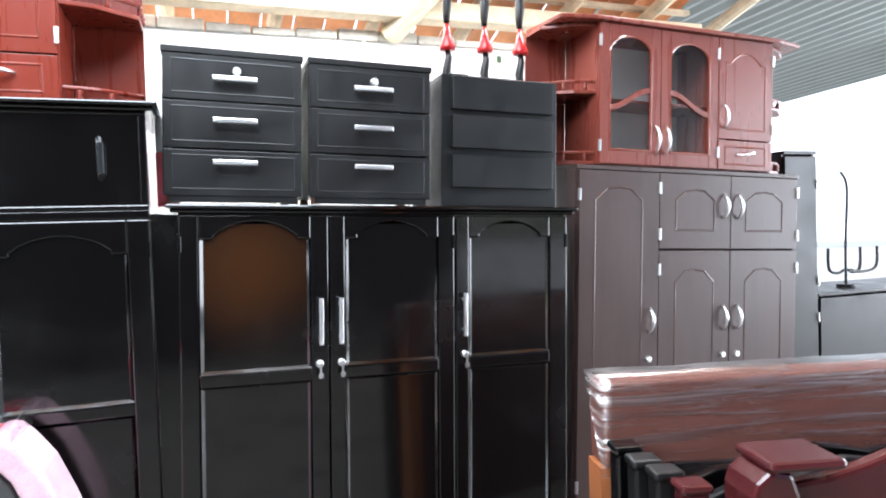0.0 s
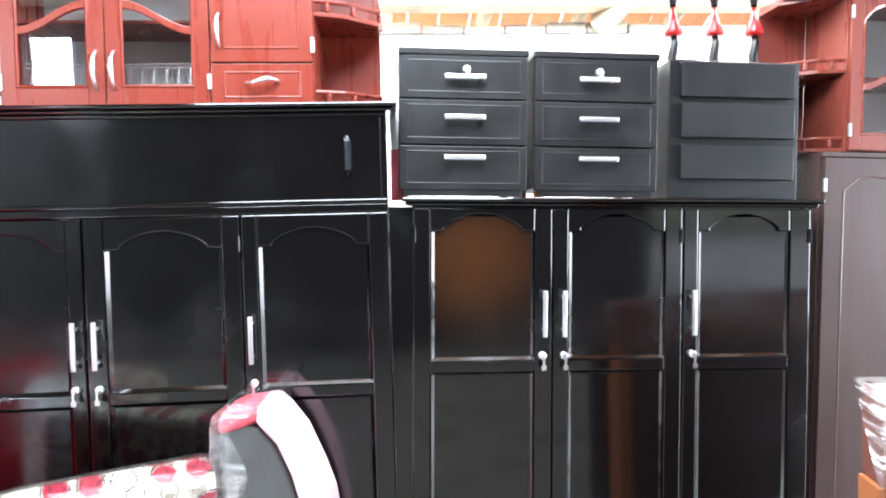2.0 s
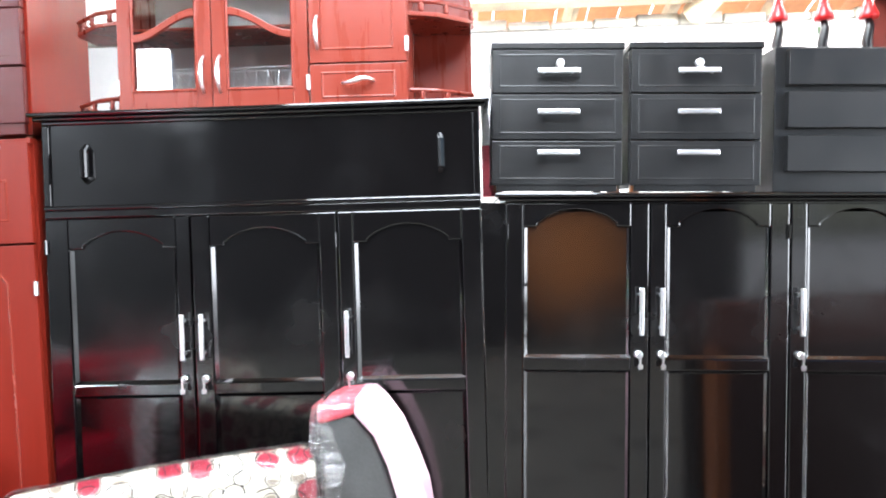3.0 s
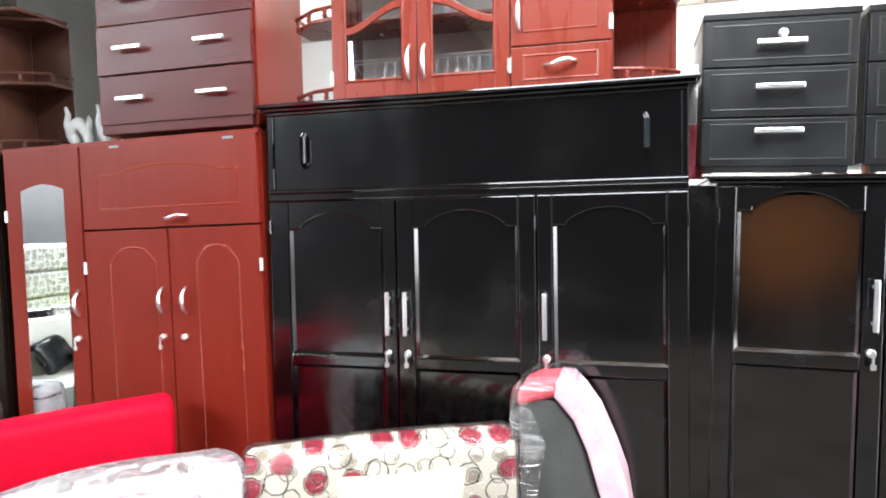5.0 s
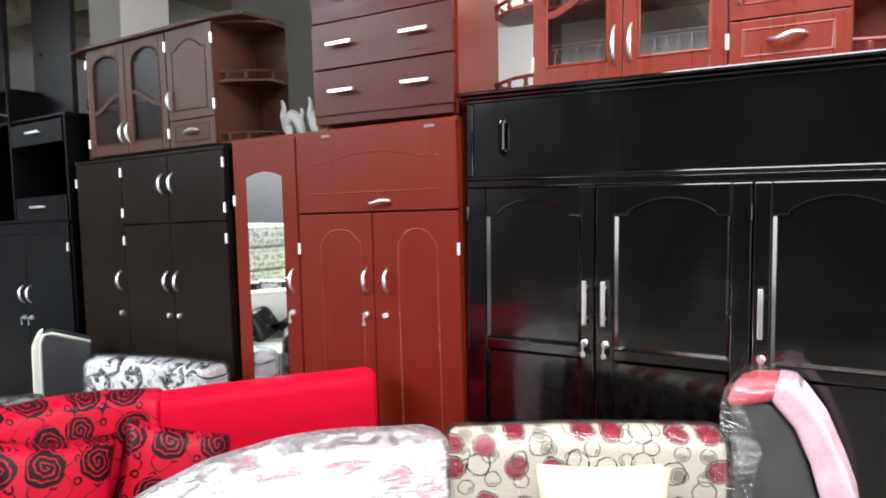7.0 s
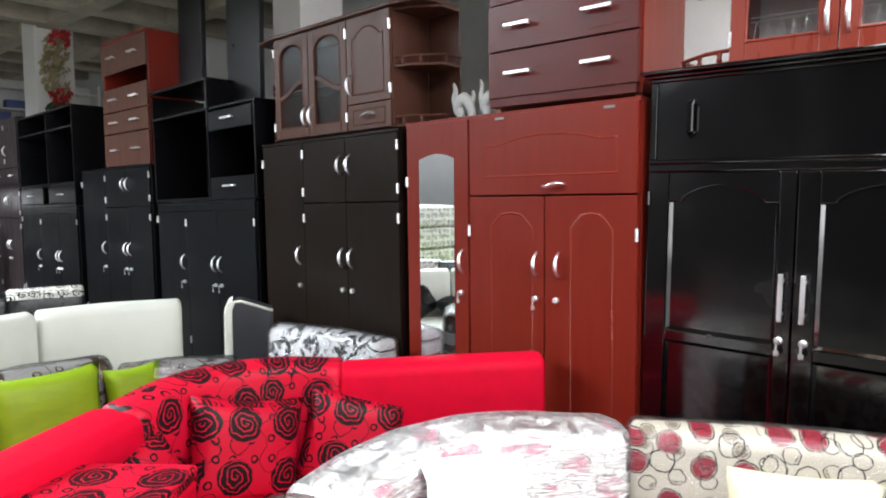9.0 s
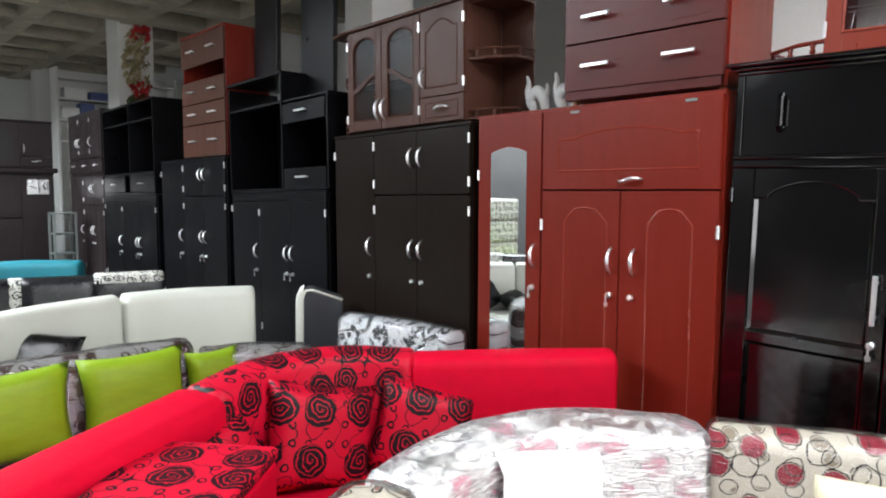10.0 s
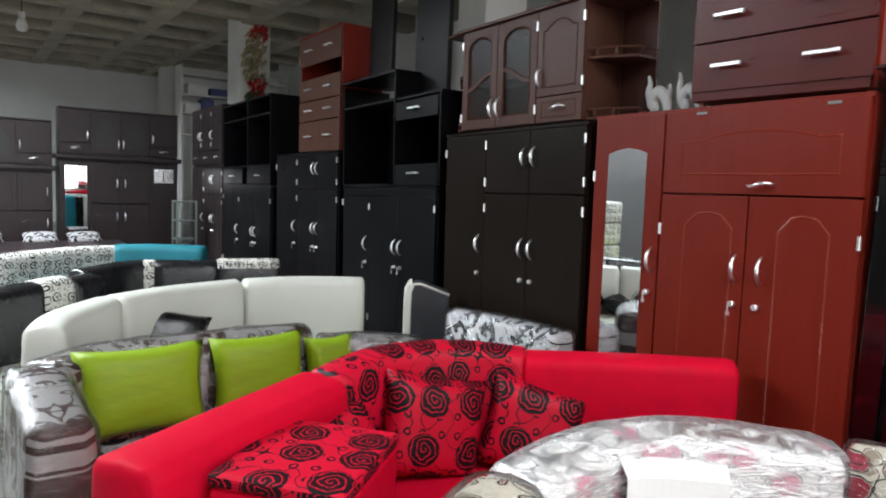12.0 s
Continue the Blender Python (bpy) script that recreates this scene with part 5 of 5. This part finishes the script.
# garland of roses on the far column
gar = thing("flower_garland", at(-11.72, 1.22, 2.69), "garland of red roses and gold leaves on a column", "flowers")
rng = random.Random(5)


def leaf_clump(bm, centre, radius, count, size):
    for _ in range(count):
        p = Vector(centre) + Vector((rng.uniform(0, 1) * radius * 0.6, rng.uniform(-1, 1) * radius, rng.uniform(-1, 1) * radius))
        d = Vector((rng.uniform(0, 1), rng.uniform(-1, 1), rng.uniform(-1, 1))).normalized()
        s = d.cross(Vector((0.3, 0.5, 1))).normalized() * size * 0.5
        u = d.cross(s).normalized() * size
        c = p + d * size * 0.2
        bm.faces.new([bm.verts.new(v) for v in (p - u, c + s, p + u, c - s)])


for z, r0, m1, n1 in ((1.12, 0.13, rose_red, 46), (0.92, 0.16, rose_gold, 40), (0.70, 0.15, rose_gold, 44), (0.48, 0.19, rose_gold, 50), (0.20, 0.15, rose_red, 50), (0.0, 0.14, leaf_green, 40)):
    bm = B()
    leaf_clump(bm, (0, 0.06 * math.sin(z * 7), z), r0, n1, 0.07)
    part("flower", bm, m1, gar)

# carved ornament behind the red wardrobe's edge
for x in (-2.95, -2.76):
    orn = thing("carved_ornament", at(x, 0.30, 1.862) @ Matrix.Diagonal((1.15, 1, 1.15, 1)), "pale grey carved ornament with a looped cut", "ornament", "carved ornaments")
    bm = B()
    loop = smooth_path([(0.075, 0, 0.0), (0.115, 0, 0.05), (0.105, 0, 0.11), (0.06, 0, 0.15), (0.025, 0, 0.11), (0.045, 0, 0.07), (0.02, 0, 0.0)])
    tube(bm, loop, [0.021 + 0.008 * math.sin(math.pi * i / (len(loop) - 1)) for i in range(len(loop))], 8, 0.6)
    horn = smooth_path([(0.03, 0, 0.10), (0.008, 0, 0.15), (0.012, 0, 0.19), (0.0, 0, 0.225)])
    tube(bm, horn, [0.027 - 0.02 * i / (len(horn) - 1) for i in range(len(horn))], 8, 0.6)
    wing = smooth_path([(0.10, 0, 0.11), (0.122, 0, 0.145), (0.118, 0, 0.18)])
    tube(bm, wing, [0.024 - 0.018 * i / (len(wing) - 1) for i in range(len(wing))], 8, 0.6)
    part("panel", bm, ornament_grey, orn, smooth=True)

# figurines on the plain chest
fig = None
for x in (1.115, 1.29, 1.46):
    if fig is None:
        bm = B()
        tube(bm, [(0, 0, 0), (0.0, 0, 0.02), (-0.008, 0, 0.06), (0.004, 0, 0.12), (0, 0, 0.15)], [0.012, 0.016, 0.02, 0.016, 0.012], 10)
        k = len(bm.faces)
        tube(bm, [(0, 0, 0.15), (0, 0, 0.165), (0, 0, 0.20), (0, 0, 0.265)], [0.034, 0.036, 0.022, 0.008], 12)
        bm.faces.ensure_lookup_table()
        for f in list(bm.faces)[k:]:
            f.material_index = 1
        tube(bm, [(0, 0, 0.265), (0, 0, 0.30), (0.004, 0, 0.36), (0, 0, 0.45), (0, 0, 0.52), (0, 0, 0.60)], [0.012, 0.018, 0.022, 0.014, 0.024, 0.008], 10)
        fig = finish("figurine", bm, (figure_black, figure_red), None, smooth=True)
        fig.matrix_basis = pose(x, 0.28, 2.160)
        tagged(fig, "slender black carved figurine with a red skirt", "figurine", "figurines on the chest")
    else:
        copy_thing(fig, pose(x, 0.28, 2.160))

# ---- wrapped boards and bed ends by the yard ----
pack = thing("wrapped_pack", at(1.05, -0.965, -0.02) @ pose(0, 0, 0, 0, 0, -14), "long brown furniture pack wrapped in clear film", "pack")
part("pack_body", box(B(), 0, 0, 0.94, 1.9, 0.12, 1.160), pack_board, pack, "brown film-wrapped pack", bevel=0.008)
part("support", box(B(), 0.06, 0.02, 0, 1.85, 0.11, 0.94), wenge_board, pack, "dark board below")
part("end_board", box(B(), -0.01, 0.01, 0, 0.058, 0.11, 0.938), amber_wood, pack, "orange-brown end board")
bm = B()
n = 60
rings = []
for i in range(n + 1):
    x = -0.012 + i * 1.924 / n
    ring = []
    for k, (y, z) in enumerate(((-0.01, 0.92), (-0.012, 1.0), (-0.012, 1.08), (-0.011, 1.14), (-0.006, 1.172), (0.06, 1.174), (0.13, 1.172))):
        w = 0.010 * noise.noise(Vector((x * 7, k * 3.1, 1.7)))
        ring.append(bm.verts.new((x, y - abs(w), z + w * 0.6)))
    rings.append(ring)
for a, b in zip(rings, rings[1:]):
    for k in range(6):
        bm.faces.new((a[k], b[k], b[k + 1], a[k + 1]))
bm.faces.new(rings[0])
f = part("film", bm, stretch_film, pack, "crinkled clear plastic film", smooth=True)
f.visible_shadow = False


def bed_end(x, y, turn, top, mat, label, length=1.2, post=0.06, crest=0.08):
    b = thing("bed_end", at(x, y, 0) @ pose(0, 0, 0, 0, 0, turn), label, "bed end", "bed ends standing in a stack")
    for px in (0, length - post):
        p = part("post", box(B(), px, 0, 0, px + post, 0.055, top - 0.02), mat, b, bevel=0.008)
        part("cap", box(B(), px - 0.006, -0.006, top - 0.02, px + post + 0.006, 0.061, top), mat, p, bevel=0.008)
    w = length - 2 * post
    pts = [(post, 0.3), (length - post, 0.3), (length - post, top - 0.12)]
    pts += [(post + w * (1 - i / 16), top - 0.12 + crest * (math.sin(math.pi * i / 16) ** 1.5) + 0.012 * math.sin(i * 1.57)) for i in range(1, 16)]
    pts += [(post, top - 0.12)]
    part("panel", prism(B(), pts, 0.012, 0.043), mat, b, bevel=0.006)
    return b


bed_end(1.02, -1.06, -14, 1.01, black_lacquer, "black lacquered bed end with an arched crest")
bed_end(1.012, -1.145, -14, 1.005, black_matt, "black bed end with an arched crest")
bed_end(1.033, -1.285, -14, 0.992, mahogany, "dark red mahogany bed end with an arched crest")
bed_end(1.018, -1.215, -14, 1.0, black_matt, "black bed end with an arched crest")
stout = thing("bed_end", at(1.11, -1.355, -0.03) @ pose(0, 0, 0, 0, 0, -14), "stout mahogany bed end with a domed post", "bed end")
p = part("post", prism(B(), [(0, 0), (0.10, 0), (0.10, 1.03), (0.085, 1.075), (0.04, 1.085), (0.01, 1.06), (0, 1.03)], -0.06, 0.06), mahogany, stout, bevel=0.01)
part("cap", box(B(), 0.03, -0.075, 1.083, 0.19, 0.07, 1.105), mahogany, p, bevel=0.01)
pts = [(0.1, 0.3), (1.1, 0.3), (1.1, 1.06)] + [(1.1 - i / 12, 1.06 + 0.10 * math.sin(math.pi * i / 12) ** 2 - 0.02 * i / 12) for i in range(1, 13)]
part("panel", prism(B(), pts, -0.02, 0.02), mahogany, stout, bevel=0.01)

slim = thing("black_cabinet", at(3.0, 0.3, 0), "tall slim black cabinet by the yard", "cabinet")
carcass(slim, 0.23, 0.4, 1.90, black_matt)
board_door(slim, 0.005, 0.225, 0.06, 1.87, black_matt, None, None, (0.225, (1.72, 1.2, 1.0, 0.4)))
low = thing("dark_chest", at(3.235, 0.3, 0), "low dark chest at the shop's edge", "chest")
carcass(low, 1.2, 0.45, 1.13, black_matt)
board_door(low, 0.01, 1.19, 0.06, 1.1, black_matt)
st = thing("curved_stand", at(3.615, 0.45, 1.13), "thin black bent metal stand with hooks on the chest", "stand")
part("rod", tube(B(), smooth_path([(0, 0, 0), (0.0, 0, 0.25), (0.015, 0, 0.52), (0.005, 0, 0.62), (-0.035, 0, 0.67)]), 0.008, 8), black_matt, st, smooth=True)
part("foot", tube(B(), [(0, 0, 0), (0, 0, 0.02)], 0.05, 16), black_matt, st)
for dx in (-0.13, 0.11, 0.24):
    part("hook", tube(B(), smooth_path([(dx * 0.15, 0, 0.10), (dx * 0.5, 0, 0.085), (dx, 0, 0.11), (dx * 1.05, 0, 0.23)]), 0.009, 8), black_matt, st, smooth=True)

# ---- small things ----
sliver = thing("wrapped_parcel", at(-0.055, 0.22, 1.66), "red and white panel in film behind the wardrobe", "parcel")
part("panel", box(B(), 0, 0, 0, 0.045, 0.02, 0.20), coral_cloth, sliver, "red lower part", bevel=0.004)
part("panel", box(B(), 0.002, 0.001, 0.2005, 0.043, 0.019, 0.42), paper, sliver, "white upper part", bevel=0.004)
sign = thing("wall_sign", at(1.93, 1.585, 2.60), "small green and white sign on the wall", "sign")
part("plate", box(B(), 0, 0, 0, 0.10, 0.012, 0.07), paper, sign, bevel=0.002)
part("symbol", box(B(), 0.012, -0.002, 0.012, 0.045, 0.0, 0.058), leaf_green, sign, "green square")
bulb = thing("hanging_lamp", at(-13.4, -1.95, 3.55), "pale hanging lamp bulb below the slab", "lamp")
part("cord", tube(B(), [(0, 0, 0.30), (0, 0, 0.82)], 0.01, 6), black_matt, bulb)
part("socket", tube(B(), [(0, 0, 0.20), (0, 0, 0.30)], 0.05, 10), white_paint, bulb)
part("bulb", tube(B(), [(0, 0, 0.0), (0, 0, 0.02), (0, 0, 0.10), (0, 0, 0.20)], [0.03, 0.075, 0.085, 0.05], 12), paper, bulb, smooth=True)
